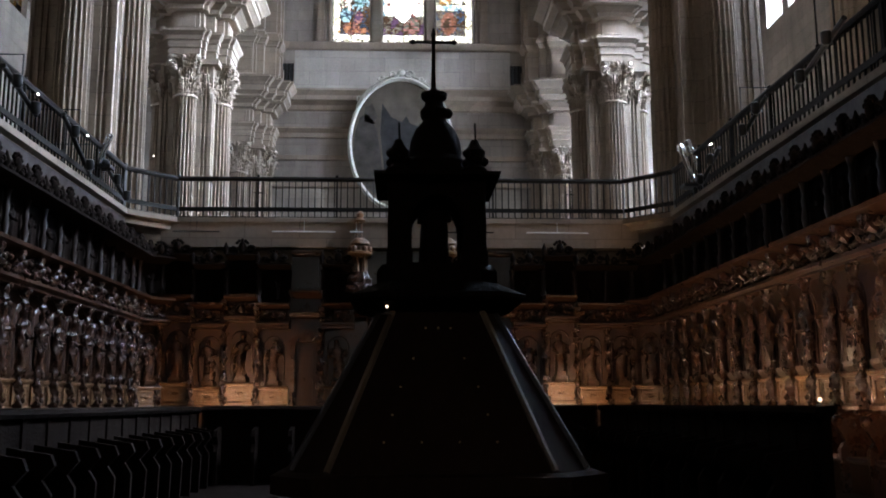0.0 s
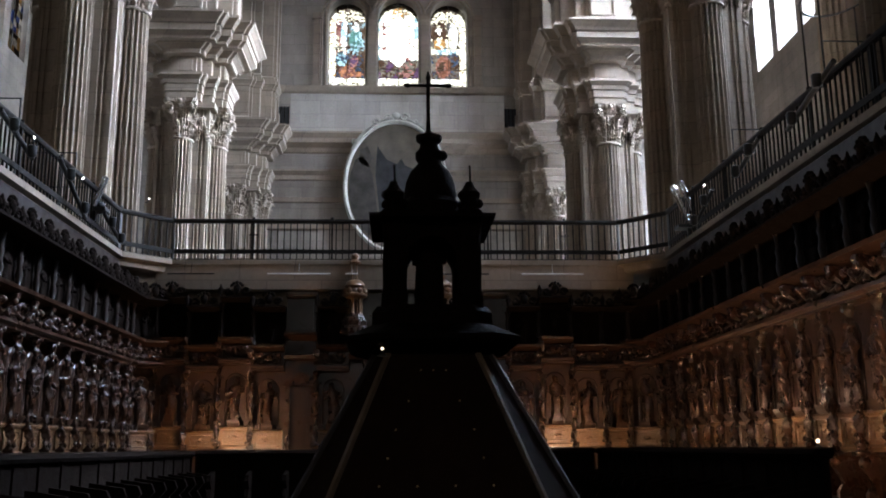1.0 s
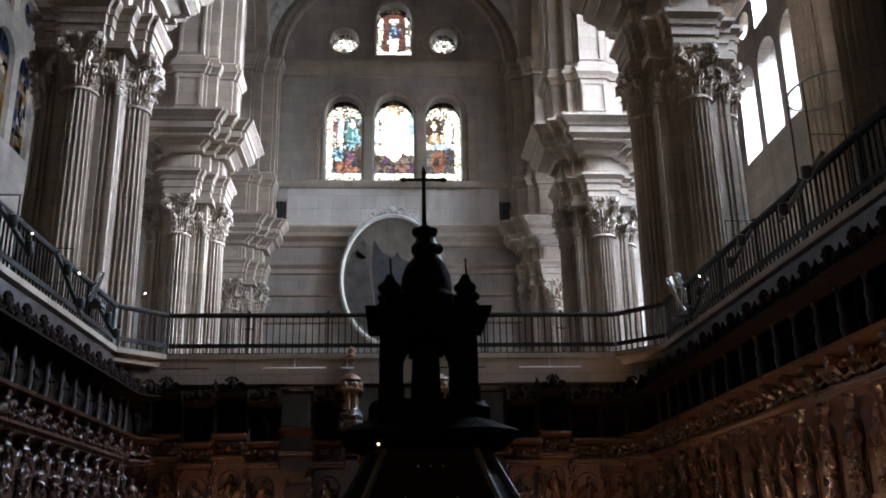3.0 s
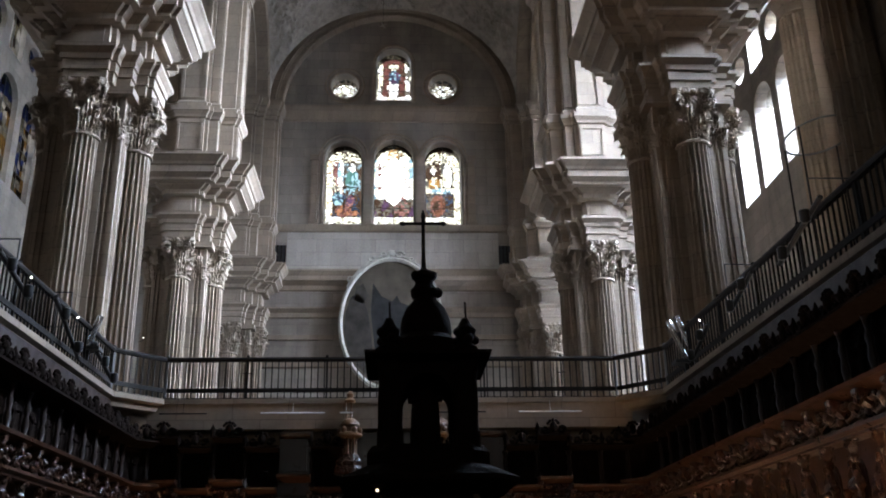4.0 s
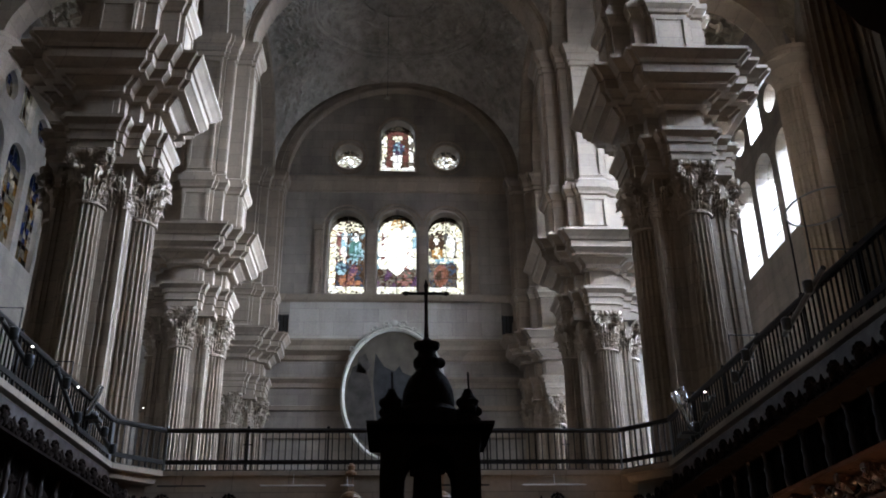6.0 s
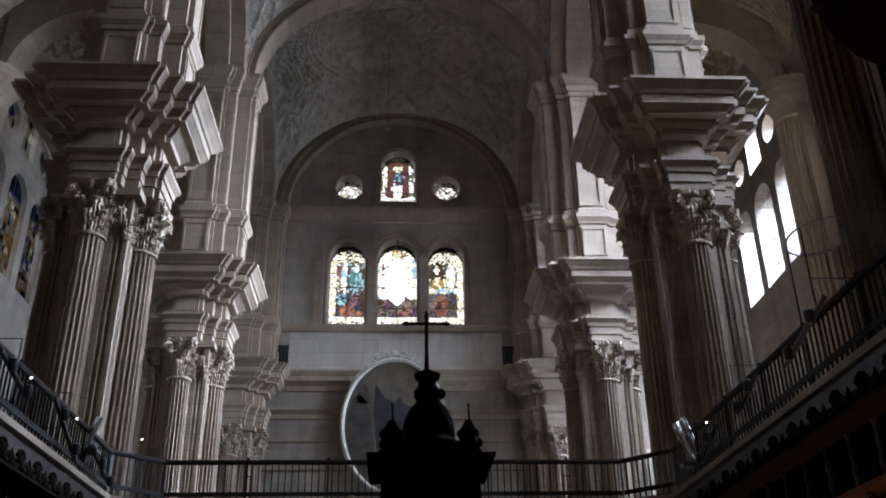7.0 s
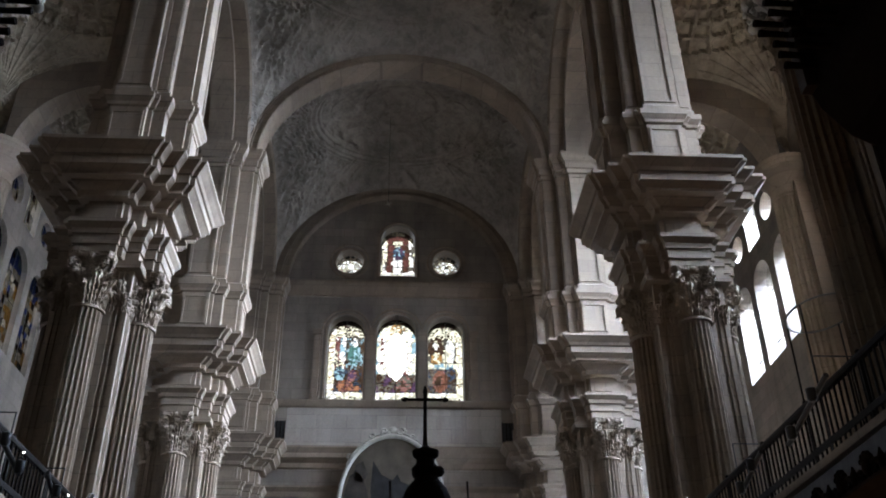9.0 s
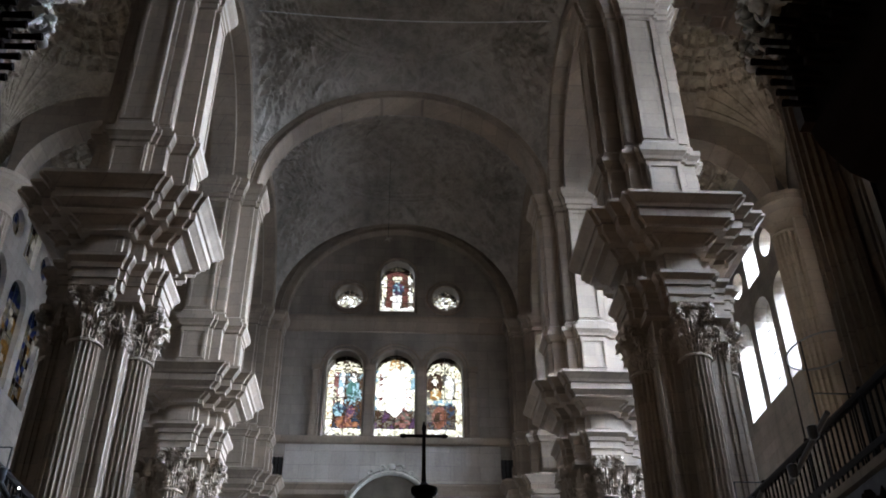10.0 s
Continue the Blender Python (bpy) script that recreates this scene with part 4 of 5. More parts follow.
def make_stall(sway, arm):
    st = thing("choir_stall", "dark carved walnut choir stall with a standing relief figure", "choir stall", "choir stalls")
    bm = B()
    box(bm, -0.38, 0.38, 0.0, 0.09, 0.5, 5.32)
    tube(bm, [(-0.24, 0, 2.3), (-0.24, 0, 3.2)] + [(-0.24 * math.cos(q), 0, 3.2 + 0.26 * math.sin(q)) for q in np.linspace(0.2, math.pi - 0.2, 9)] + [(0.24, 0, 3.2), (0.24, 0, 2.3)], 0.025, 5)
    part("back_panel", bm, WOOD, st)
    bm = B()
    box(bm, -0.36, 0.36, -0.09, 0.0, 1.62, 2.16)
    run_profile(bm, (-0.36, 0, 0), (0.36, 0, 0), [(-0.06, 2.08), (-0.13, 2.1), (-0.15, 2.14), (-0.13, 2.17), (-0.06, 2.18)], (0, 1, 0))
    run_profile(bm, (-0.36, 0, 0), (0.36, 0, 0), [(-0.06, 1.62), (-0.14, 1.63), (-0.14, 1.68), (-0.06, 1.74)], (0, 1, 0))
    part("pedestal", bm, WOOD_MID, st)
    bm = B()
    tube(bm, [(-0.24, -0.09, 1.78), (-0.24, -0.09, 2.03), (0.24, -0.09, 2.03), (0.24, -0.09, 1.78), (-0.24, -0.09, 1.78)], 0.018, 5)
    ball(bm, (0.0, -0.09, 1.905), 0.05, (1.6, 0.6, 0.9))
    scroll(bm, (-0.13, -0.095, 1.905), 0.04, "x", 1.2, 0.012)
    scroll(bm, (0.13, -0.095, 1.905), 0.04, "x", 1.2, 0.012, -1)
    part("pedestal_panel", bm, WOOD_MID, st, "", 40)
    bm = B()
    loft(bm, [[(-0.2, y, z), (0.2, y, z), (0.14, y2, z), (-0.14, y2, z)] for y, y2, z in ((0, -0.12, 2.14), (0, -0.2, 2.24), (0, -0.22, 2.3))])
    part("bracket", bm, WOOD, st)
    bm = B()
    robe_figure(bm, 0.0, -0.04, 2.3, 1.08, sway, arm)
    part("relief_figure", bm, WOOD_CARVED, st, "", 50)
    bm = B()
    prof = [(0.085, 1.64), (0.085, 1.74), (0.05, 1.8), (0.07, 1.95), (0.085, 2.05), (0.05, 2.14), (0.045, 2.2), (0.075, 2.28), (0.045, 2.36), (0.06, 2.55), (0.082, 2.72), (0.055, 2.85), (0.042, 2.95), (0.07, 3.05), (0.045, 3.15), (0.045, 3.35), (0.065, 3.42), (0.05, 3.46), (0.09, 3.6), (0.1, 3.66)]
    rings = []
    for k in range(len(prof) * 3 - 2):
        q, f = k // 3, (k % 3) / 3
        (r0, za), (r1, zb) = prof[q], prof[min(q + 1, len(prof) - 1)]
        r, z = r0 + (r1 - r0) * f, za + (zb - za) * f
        ox, oy = 0.014 * math.sin(z * 8.5), 0.012 * math.cos(z * 8.5)
        r *= 0.8 * (1 + 0.16 * math.sin(z * 52))
        rings.append([(-0.38 + ox + 1.05 * r * (1 + 0.28 * math.sin(3 * a + z * 16)) * math.cos(a), -0.2 + oy + 1.05 * r * (1 + 0.28 * math.sin(3 * a + z * 16)) * math.sin(a), z) for a in [2 * math.pi * i / 14 for i in range(14)]])
    loft(bm, rings)
    for k, z in enumerate((1.78, 2.22, 2.72, 3.3, 3.56)):
        for j in range(3):
            a = -0.4 - 1.2 * j + k
            ball(bm, (-0.38 + 0.085 * math.cos(a), -0.2 - 0.085 * abs(math.sin(a)), z + 0.03 * j), 0.034, (1, 1, 1.4), 6, 4)
    part("column", bm, WOOD_CARVED, st, "", 50)
    bm = B()
    box(bm, -0.38, 0.38, -0.28, 0.0, 3.66, 3.7)
    run_profile(bm, (-0.38, 0, 0), (0.38, 0, 0), [(0.0, 3.7), (-0.3, 3.7), (-0.36, 3.74), (-0.36, 3.79), (-0.2, 3.82), (-0.16, 4.14), (-0.3, 4.18), (-0.5, 4.24), (-0.52, 4.3), (0, 4.34)], (0, 1, 0))
    part("entablature", bm, WOOD, st)
    bm = B()
    ball(bm, (0.0, -0.24, 3.99), 0.1, (1, 0.9, 1.15))
    ball(bm, (0.0, -0.31, 4.03), 0.055, (1, 1, 1.2))
    for s in (-1, 1):
        scroll(bm, (s * 0.17, -0.24, 3.98), 0.12, "x", 1.5, 0.034, s)
        ball(bm, (s * 0.25, -0.29, 4.07), 0.06)
        ball(bm, (s * 0.12, -0.31, 4.09), 0.045)
        ball(bm, (s * 0.2, -0.27, 3.87), 0.05)
        tube(bm, [(s * 0.08, -0.25, 3.93), (s * 0.16, -0.31, 3.86), (s * 0.27, -0.29, 3.9), (s * 0.3, -0.24, 4.0)], [0.04, 0.03, 0.03, 0.015], 6)
    loft(bm, [[(-0.45, y0, z), (-0.31, y0, z), (-0.31, y1, z), (-0.45, y1, z)] for y0, y1, z in ((-0.12, -0.27, 3.82), (-0.12, -0.3, 3.88), (-0.12, -0.27, 3.94), (-0.12, -0.36, 4.02), (-0.12, -0.46, 4.12), (-0.12, -0.46, 4.19))])
    ball(bm, (-0.38, -0.4, 4.06), 0.065, (1, 1, 1.2))
    ball(bm, (-0.38, -0.31, 3.88), 0.05, (1, 1, 1.3))
    part("frieze_carving", bm, WOOD_CARVED, st, "", 45)
    # Upper tier and cresting: darker woods whose colour holds the shade up there
    bm = B()
    lathe(bm, [(0.07, 4.32), (0.07, 4.42), (0.04, 4.46), (0.065, 4.62), (0.04, 4.78), (0.06, 4.9), (0.035, 5.0), (0.05, 5.1), (0.075, 5.2)], 10, (-0.38, -0.12, 0))
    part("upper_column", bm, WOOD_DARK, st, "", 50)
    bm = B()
    # Near-black sheet over the upper panel, its shade put into the colour
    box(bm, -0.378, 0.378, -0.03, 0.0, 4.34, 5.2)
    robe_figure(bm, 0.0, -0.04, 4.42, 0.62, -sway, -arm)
    part("upper_relief", bm, WOOD_SHADED, st, "", 50)
    bm = B()
    run_profile(bm, (-0.38, 0, 0), (0.38, 0, 0), [(0.09, 5.18), (-0.14, 5.2), (-0.3, 5.26), (-0.48, 5.28), (-0.48, 5.33), (0.09, 5.34)], (0, 1, 0))
    for s in (-1, 1):
        scroll(bm, (s * 0.2, -0.4, 5.44), 0.1, "x", 1.4, 0.032, s)
    ball(bm, (0, -0.4, 5.5), 0.1, (0.9, 0.7, 1.3))
    for k in range(5):
        a = math.pi * (k + 0.5) / 5
        ball(bm, (0.13 * math.cos(a), -0.4, 5.56 + 0.1 * math.sin(a)), 0.04)
    lathe(bm, [(0.06, 5.32), (0.04, 5.38), (0.07, 5.46), (0.03, 5.56), (0.01, 5.62)], 8, (-0.38, -0.4, 0))
    for v in bm.verts:
        v.co.z = 5.34 + (v.co.z - 5.34) * (1.05 if v.co.z > 5.34 else 1.0)
    part("cresting", bm, WOOD_SHADED, st, "dark carved wooden cresting", 50)
    bm = B()
    run_profile(bm, (-0.34, 0, 0), (0.34, 0, 0), [(0.0, 0.5), (-0.45, 0.5), (-0.48, 0.92), (-0.52, 0.96), (-0.5, 1.0), (0, 1.0)], (0, 1, 0))
    part("seat", bm, WOOD, st)
    bm = B()
    prof = [(0.0, 0.5), (-0.55, 0.5), (-0.58, 1.1), (-0.5, 1.22), (-0.56, 1.34), (-0.62, 1.44), (-0.6, 1.54), (-0.5, 1.58), (-0.3, 1.56), (0.0, 1.62)]
    run_profile(bm, (-0.42, 0, 0), (-0.34, 0, 0), prof, (0, 1, 0))
    ball(bm, (-0.38, -0.57, 1.48), 0.085, (0.8, 1, 1))
    ball(bm, (-0.38, -0.2, 1.6), 0.06, (0.9, 2.0, 0.8))
    part("armrest", bm, WOOD_CARVED, st, "", 45)
    return st


kinds = [make_stall(s, a) for s, a in ((0.8, 0.3), (-0.9, 1.0), (0.35, -0.8))]
spots = []
for i in range(-7, 8):
    x = i * PITCH
    if abs(i) not in (0, 1, 3):
        spots.append(pose(x, CH_Y, 0.09) @ Matrix.Diagonal((1, 1, 0.955, 1)))
SIDE_N = 24
for j in range(SIDE_N):
    y = 21.55 - j * PITCH
    spots.append(pose(-CH_X, y, 0, 0, 0, 90))
    spots.append(pose(CH_X, y, 0, 0, 0, -90))
rng = random.Random(4)
used = [False] * 3
for i, m in enumerate(spots):
    k = (i * 2 + rng.randint(0, 1)) % 3
    if not used[k]:
        kinds[k].matrix_world = m
        used[k] = True
    else:
        copy_thing(kinds[k], m)

# doors and throne in the middle of the back row
door = thing("choir_door", "dark walnut doorway with a pediment between the stalls", "door", "doors in the back row", at=(-3 * PITCH, CH_Y, 0))
bm = B()
box(bm, -0.38, 0.38, 0.0, 0.09, 0.0, 5.3)
part("back_panel", bm, WOOD, door)
bm = B()
box(bm, -0.24, 0.24, -0.04, 0.0, 0.6, 3.05)
for z0, z1 in ((0.8, 1.6), (1.75, 2.3), (2.4, 2.95)):
    box(bm, -0.17, 0.17, -0.06, -0.04, z0, z1)
part("door_leaf", bm, WOOD, door)
for s in (-1, 1):
    bm = B()
    box(bm, s * 0.3 - 0.06, s * 0.3 + 0.06, -0.12, 0.0, 0.5, 3.1)
    part("jamb", bm, WOOD_CARVED, door)
bm = B()
loft(bm, [[(x * g, y, 3.1 + z) for x, z in ((-0.4, 0), (0.4, 0), (0.38, 0.1), (0.2, 0.24), (0.0, 0.3), (-0.2, 0.24), (-0.38, 0.1))] for g, y in ((1.0, 0.0), (1.0, -0.2))])
part("pediment", bm, WOOD_CARVED, door)
bm = B()
run_profile(bm, (-0.38, 0, 0), (0.38, 0, 0), [(0.0, 3.7), (-0.3, 3.7), (-0.36, 3.79), (-0.2, 3.82), (-0.16, 4.14), (-0.5, 4.24), (-0.52, 4.3), (0, 4.34)], (0, 1, 0))
run_profile(bm, (-0.38, 0, 0), (0.38, 0, 0), [(0.0, 5.18), (-0.2, 5.2), (-0.24, 5.26), (-0.24, 5.32), (0.0, 5.34)], (0, 1, 0))
box(bm, -0.26, 0.26, -0.05, 0.0, 4.42, 5.12)
part("entablature", bm, WOOD, door)
copy_thing(door, pose(3 * PITCH, CH_Y, 0))
throne = thing("bishop_throne", "large dark carved walnut throne in the back row", "throne", at=(0, CH_Y, 0))
bm = B()
box(bm, -1.14, 1.14, 0.0, 0.09, 0.0, 5.3)
part("back_panel", bm, WOOD, throne)
for s in (-1, 1):
    bm = B()
    lathe(bm, [(0.13, 1.6), (0.1, 1.75), (0.12, 2.1), (0.08, 2.3), (0.1, 2.8), (0.07, 3.3), (0.13, 3.6), (0.14, 3.7)], 12, (s * 0.7, -0.3, 0))
    part("column", bm, WOOD_CARVED, throne, "", 50)
bm = B()
run_profile(bm, (-1.14, 0, 0), (1.14, 0, 0), [(0.0, 3.7), (-0.5, 3.7), (-0.56, 3.8), (-0.4, 3.84), (-0.36, 4.14), (-0.6, 4.26), (-0.62, 4.34), (0, 4.38)], (0, 1, 0))
part("canopy", bm, WOOD_CARVED, throne)
bm = B()
run_profile(bm, (-0.6, 0, 0), (0.6, 0, 0), [(0.0, 0.5), (-0.6, 0.5), (-0.62, 1.0), (0, 1.02)], (0, 1, 0))
part("seat", bm, WOOD, throne)
bm = B()
robe_figure(bm, 0.0, -0.1, 2.2, 1.4, 0.6, 0.4)
part("relief_figure", bm, WOOD_CARVED, throne, "", 50)

# little turrets over the throne, warm glow partly put into a lighter wood
turret = thing("wooden_turret", "small pale carved wooden turret over the back stalls", "turret", "turrets over the throne", at=(-1.02, CH_Y - 0.3, 4.3))
bm = B()
lathe(bm, [(0.5, 0.0), (0.5, 0.12), (0.42, 0.2), (0.45, 0.3), (0.36, 0.42), (0.3, 0.5)], 8, turn=math.pi / 8)
part("base", bm, WOOD_CARVED, turret)
for k in range(6):
    bm = B()
    a = math.pi / 3 * k + 0.3
    lathe(bm, [(0.06, 0.5), (0.04, 0.56), (0.05, 0.7), (0.035, 0.85), (0.06, 0.92)], 8, (0.22 * math.cos(a), 0.22 * math.sin(a), 0))
    part("column", bm, WOOD_MID, turret, "", 50)
bm = B()
lathe(bm, [(0.3, 0.92), (0.42, 0.98), (0.42, 1.03), (0.3, 1.08), (0.26, 1.2), (0.34, 1.26), (0.3, 1.34), (0.18, 1.42)], 10)
for k in range(6):
    a = math.pi / 3 * k
    ball(bm, (0.33 * math.cos(a), 0.33 * math.sin(a), 1.12), 0.09)
part("canopy", bm, WOOD_MID, turret, "", 40)
bm = B()
for k in range(4):
    a = math.pi / 2 * k + 0.5
    tube(bm, [(0.12 * math.cos(a), 0.12 * math.sin(a), 1.4), (0.1 * math.cos(a), 0.1 * math.sin(a), 1.85)], 0.03, 6)
lathe(bm, [(0.18, 1.85), (0.2, 1.9), (0.1, 1.98), (0.13, 2.08), (0.05, 2.16)], 10)
part("spire", bm, WOOD_MID, turret, "", 50)
for o in turret.children:
    o.data.transform(Matrix.Diagonal((0.72, 0.72, 0.9, 1)))
copy_thing(turret, pose(1.08, CH_Y - 0.3, 4.3))

# lower row: backs of the front stalls, their shade put into near-black colour
low = thing("lower_stall", "lower wooden choir stall seen from its back, shade put into its colour", "choir stall", "lower choir stalls")
bm = B()
box(bm, -0.38, 0.38, -0.03, 0.03, 0, 1.5)
for x0, x1, z0, z1 in ((-0.38, -0.3, 0, 1.5), (0.3, 0.38, 0, 1.5), (-0.3, 0.3, 0, 0.2), (-0.3, 0.3, 0.75, 0.83)):
    box(bm, x0, x1, -0.055, -0.03, z0, z1)
part("back_panel", bm, WOOD_SHADED, low)
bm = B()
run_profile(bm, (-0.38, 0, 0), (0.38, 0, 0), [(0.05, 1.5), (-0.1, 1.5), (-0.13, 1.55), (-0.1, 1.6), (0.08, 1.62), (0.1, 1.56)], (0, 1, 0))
part("top_rail", bm, WOOD_SHADED, low)
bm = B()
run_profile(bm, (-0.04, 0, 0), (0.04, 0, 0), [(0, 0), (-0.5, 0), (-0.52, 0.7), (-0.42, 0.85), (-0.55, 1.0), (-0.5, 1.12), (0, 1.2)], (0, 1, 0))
part("armrest", bm, WOOD_SHADED, low)
low_spots = [pose(i * PITCH, 20.0, 0) for i in range(-5, 6)] + [pose(-4.3, 19.6 - j * PITCH, 0, 0, 0, 90) for j in range(17)] + [pose(4.3, 19.6 - j * PITCH, 0, 0, 0, -90) for j in range(14)]
low.matrix_world = low_spots[0]
for m in low_spots[1:]:
    copy_thing(low, m)
bm = B()
for s in (-1, 1):
    xa, xb = sorted((s * 4.4, s * (CH_X + 0.1)))
    box(bm, xa, xb, 2.0, 20.1, 0.0, 0.5)
box(bm, -CH_X, CH_X, 20.12, CH_Y + 0.1, 0.0, 0.5)
setting("platform", bm, WOOD_DARK, "dark wooden step under the upper stalls", "platform")

# ---- lectern ----
LX, LY = 0.29, 8.0
lectern = thing("choir_lectern", "tall dark wooden choir lectern with sloping desk, temple and cross", "lectern", at=(LX, LY, 0))


def oct_ring(f, c, z):
    """An eight-sided ring: front half width f at depth c + f, corners cut."""
    return [(f, -c, z), (c, -f, z), (c, f, z), (f, c, z), (-f, c, z), (-c, f, z), (-c, -f, z), (-f, -c, z)]


# Lectern body: near-black colour holds the shade of its backlit side
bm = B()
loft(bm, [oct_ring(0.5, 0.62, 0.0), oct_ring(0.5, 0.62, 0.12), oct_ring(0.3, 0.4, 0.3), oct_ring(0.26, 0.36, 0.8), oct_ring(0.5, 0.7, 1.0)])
part("pedestal", bm, WOOD_SHADED, lectern)
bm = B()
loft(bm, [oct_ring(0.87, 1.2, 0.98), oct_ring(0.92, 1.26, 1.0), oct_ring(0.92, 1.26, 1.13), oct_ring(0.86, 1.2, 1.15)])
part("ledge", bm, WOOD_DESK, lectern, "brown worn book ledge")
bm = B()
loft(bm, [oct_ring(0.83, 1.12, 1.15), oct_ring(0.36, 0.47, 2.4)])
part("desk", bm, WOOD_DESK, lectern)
low_ring, top_ring = oct_ring(0.83, 1.12, 1.16), oct_ring(0.36, 0.47, 2.4)
for i in range(8):
    bm = B()
    tube(bm, [Vector(low_ring[i]), Vector(top_ring[i])], 0.028, 6)
    # Side strips are darkened in colour to dim window light on them
    part("edge_strip", bm, WOOD_TRIM if i in (0, 7) else WOOD_DARK, lectern)
bm = B()
tube(bm, [Vector(top_ring[7]), Vector(top_ring[0])], 0.022, 6)
part("edge_strip", bm, WOOD_DARK, lectern)
bm = B()
for q, xs in ((0.88, (-0.1, 0.0, 0.1)), (0.68, (-0.2, 0.2)), (0.5, (-0.3, 0.3)), (0.33, (-0.36, 0.36)), (0.17, (-0.42, -0.14, 0.14, 0.42))):
    for x in xs:
        y = -(1.12 + (0.47 - 1.12) * q)
        ball(bm, (x, y, 1.16 + 1.24 * q), 0.009, (1, 1, 1), 6, 4)
part("stud", bm, TASSEL, lectern, "small brass studs")
bm = B()
loft(bm, [oct_ring(0.36, 0.47, 2.38), oct_ring(0.4, 0.54, 2.42), oct_ring(0.48, 0.68, 2.46), oct_ring(0.5, 0.72, 2.49), oct_ring(0.5, 0.72, 2.53), oct_ring(0.4, 0.58, 2.6), oct_ring(0.36, 0.5, 2.64), oct_ring(0.36, 0.5, 2.74), oct_ring(0.32, 0.46, 2.8)])
part("top_slab", bm, WOOD_SHADED, lectern)
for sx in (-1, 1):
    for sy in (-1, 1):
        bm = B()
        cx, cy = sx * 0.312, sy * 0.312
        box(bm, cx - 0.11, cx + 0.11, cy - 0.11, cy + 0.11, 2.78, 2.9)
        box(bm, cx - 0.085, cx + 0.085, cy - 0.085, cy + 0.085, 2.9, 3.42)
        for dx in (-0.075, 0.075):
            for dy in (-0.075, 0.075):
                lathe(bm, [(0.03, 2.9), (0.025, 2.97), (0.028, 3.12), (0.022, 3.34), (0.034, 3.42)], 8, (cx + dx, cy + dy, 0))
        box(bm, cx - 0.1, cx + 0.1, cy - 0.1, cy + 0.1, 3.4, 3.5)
        part("corner_post", bm, WOOD_SHADED, lectern)
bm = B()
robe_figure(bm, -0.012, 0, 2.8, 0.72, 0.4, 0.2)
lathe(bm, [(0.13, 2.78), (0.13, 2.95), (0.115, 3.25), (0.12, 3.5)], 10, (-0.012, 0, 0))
part("centre_shaft", bm, WOOD_SHADED, lectern, "", 50)
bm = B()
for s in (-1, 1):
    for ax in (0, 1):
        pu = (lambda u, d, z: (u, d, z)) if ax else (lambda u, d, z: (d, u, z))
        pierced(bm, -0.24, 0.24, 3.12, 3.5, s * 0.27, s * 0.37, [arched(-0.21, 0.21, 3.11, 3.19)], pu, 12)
part("arch_panel", bm, WOOD_SHADED, lectern)
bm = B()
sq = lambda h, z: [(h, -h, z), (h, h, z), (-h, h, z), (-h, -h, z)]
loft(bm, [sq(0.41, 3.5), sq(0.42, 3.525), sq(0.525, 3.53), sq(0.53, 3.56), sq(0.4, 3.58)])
part("cornice", bm, WOOD_SHADED, lectern)
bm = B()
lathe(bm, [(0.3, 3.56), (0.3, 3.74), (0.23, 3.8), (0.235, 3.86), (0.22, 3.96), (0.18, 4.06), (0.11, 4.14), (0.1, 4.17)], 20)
part("dome", bm, WOOD_SHADED, lectern, "", 40)
bm = B()
lathe(bm, [(0.1, 4.15), (0.12, 4.18), (0.125, 4.24), (0.085, 4.29), (0.08, 4.33), (0.115, 4.36), (0.12, 4.4), (0.06, 4.42), (0.03, 4.45)], 14, (-0.01, 0, 0))
ball(bm, (0.11, 0, 4.22), 0.05)
part("urn", bm, WOOD_SHADED, lectern, "", 40)
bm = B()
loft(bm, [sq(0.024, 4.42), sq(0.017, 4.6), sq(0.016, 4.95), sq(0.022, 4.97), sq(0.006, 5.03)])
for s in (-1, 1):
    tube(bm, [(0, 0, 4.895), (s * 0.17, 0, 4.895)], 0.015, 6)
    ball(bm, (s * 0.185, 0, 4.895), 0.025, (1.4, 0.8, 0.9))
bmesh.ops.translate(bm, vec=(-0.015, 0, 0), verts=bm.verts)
part("cross", bm, WOOD_SHADED, lectern, "thin dark cross on the lectern's top")
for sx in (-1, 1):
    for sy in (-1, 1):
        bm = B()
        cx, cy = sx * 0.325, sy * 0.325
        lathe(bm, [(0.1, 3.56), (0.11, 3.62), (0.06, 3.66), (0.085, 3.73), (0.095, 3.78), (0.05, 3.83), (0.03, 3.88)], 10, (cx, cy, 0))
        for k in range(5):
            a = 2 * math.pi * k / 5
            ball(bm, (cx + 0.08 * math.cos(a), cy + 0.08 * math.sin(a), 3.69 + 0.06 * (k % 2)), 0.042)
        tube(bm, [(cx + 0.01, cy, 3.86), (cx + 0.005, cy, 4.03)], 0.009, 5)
        part("finial", bm, WOOD_SHADED, lectern, "", 50)

# ---- oval painting ----
painting = thing("oval_painting", "large oval painting in a pale moulded frame on the end wall", "painting", at=(-0.1, F - 0.98, 15.95))
RX, RZ = 2.8, 3.72
bm = B()
el = [(RX * math.cos(q), RZ * math.sin(q)) for q in np.linspace(0, 2 * math.pi, 65)[:-1]]
loft(bm, [[(x, 0.12, z) for x, z in el], [(x, 0.0, z) for x, z in el]])
part("canvas", bm, CANVAS, painting, "brown aged canvas")
bm = B()
loft(bm, [[(x * 0.85, 0.98, z * 0.85) for x, z in el], [(x * 0.85, 0.122, z * 0.85) for x, z in el]])
part("backing", bm, WOOD_DARK, painting, "dark wooden backing")
bm = B()
prof = [(0.0, -0.002), (0.02, -0.14), (0.12, -0.2), (0.2, -0.16), (0.24, 0.0), (0.2, 0.12)]
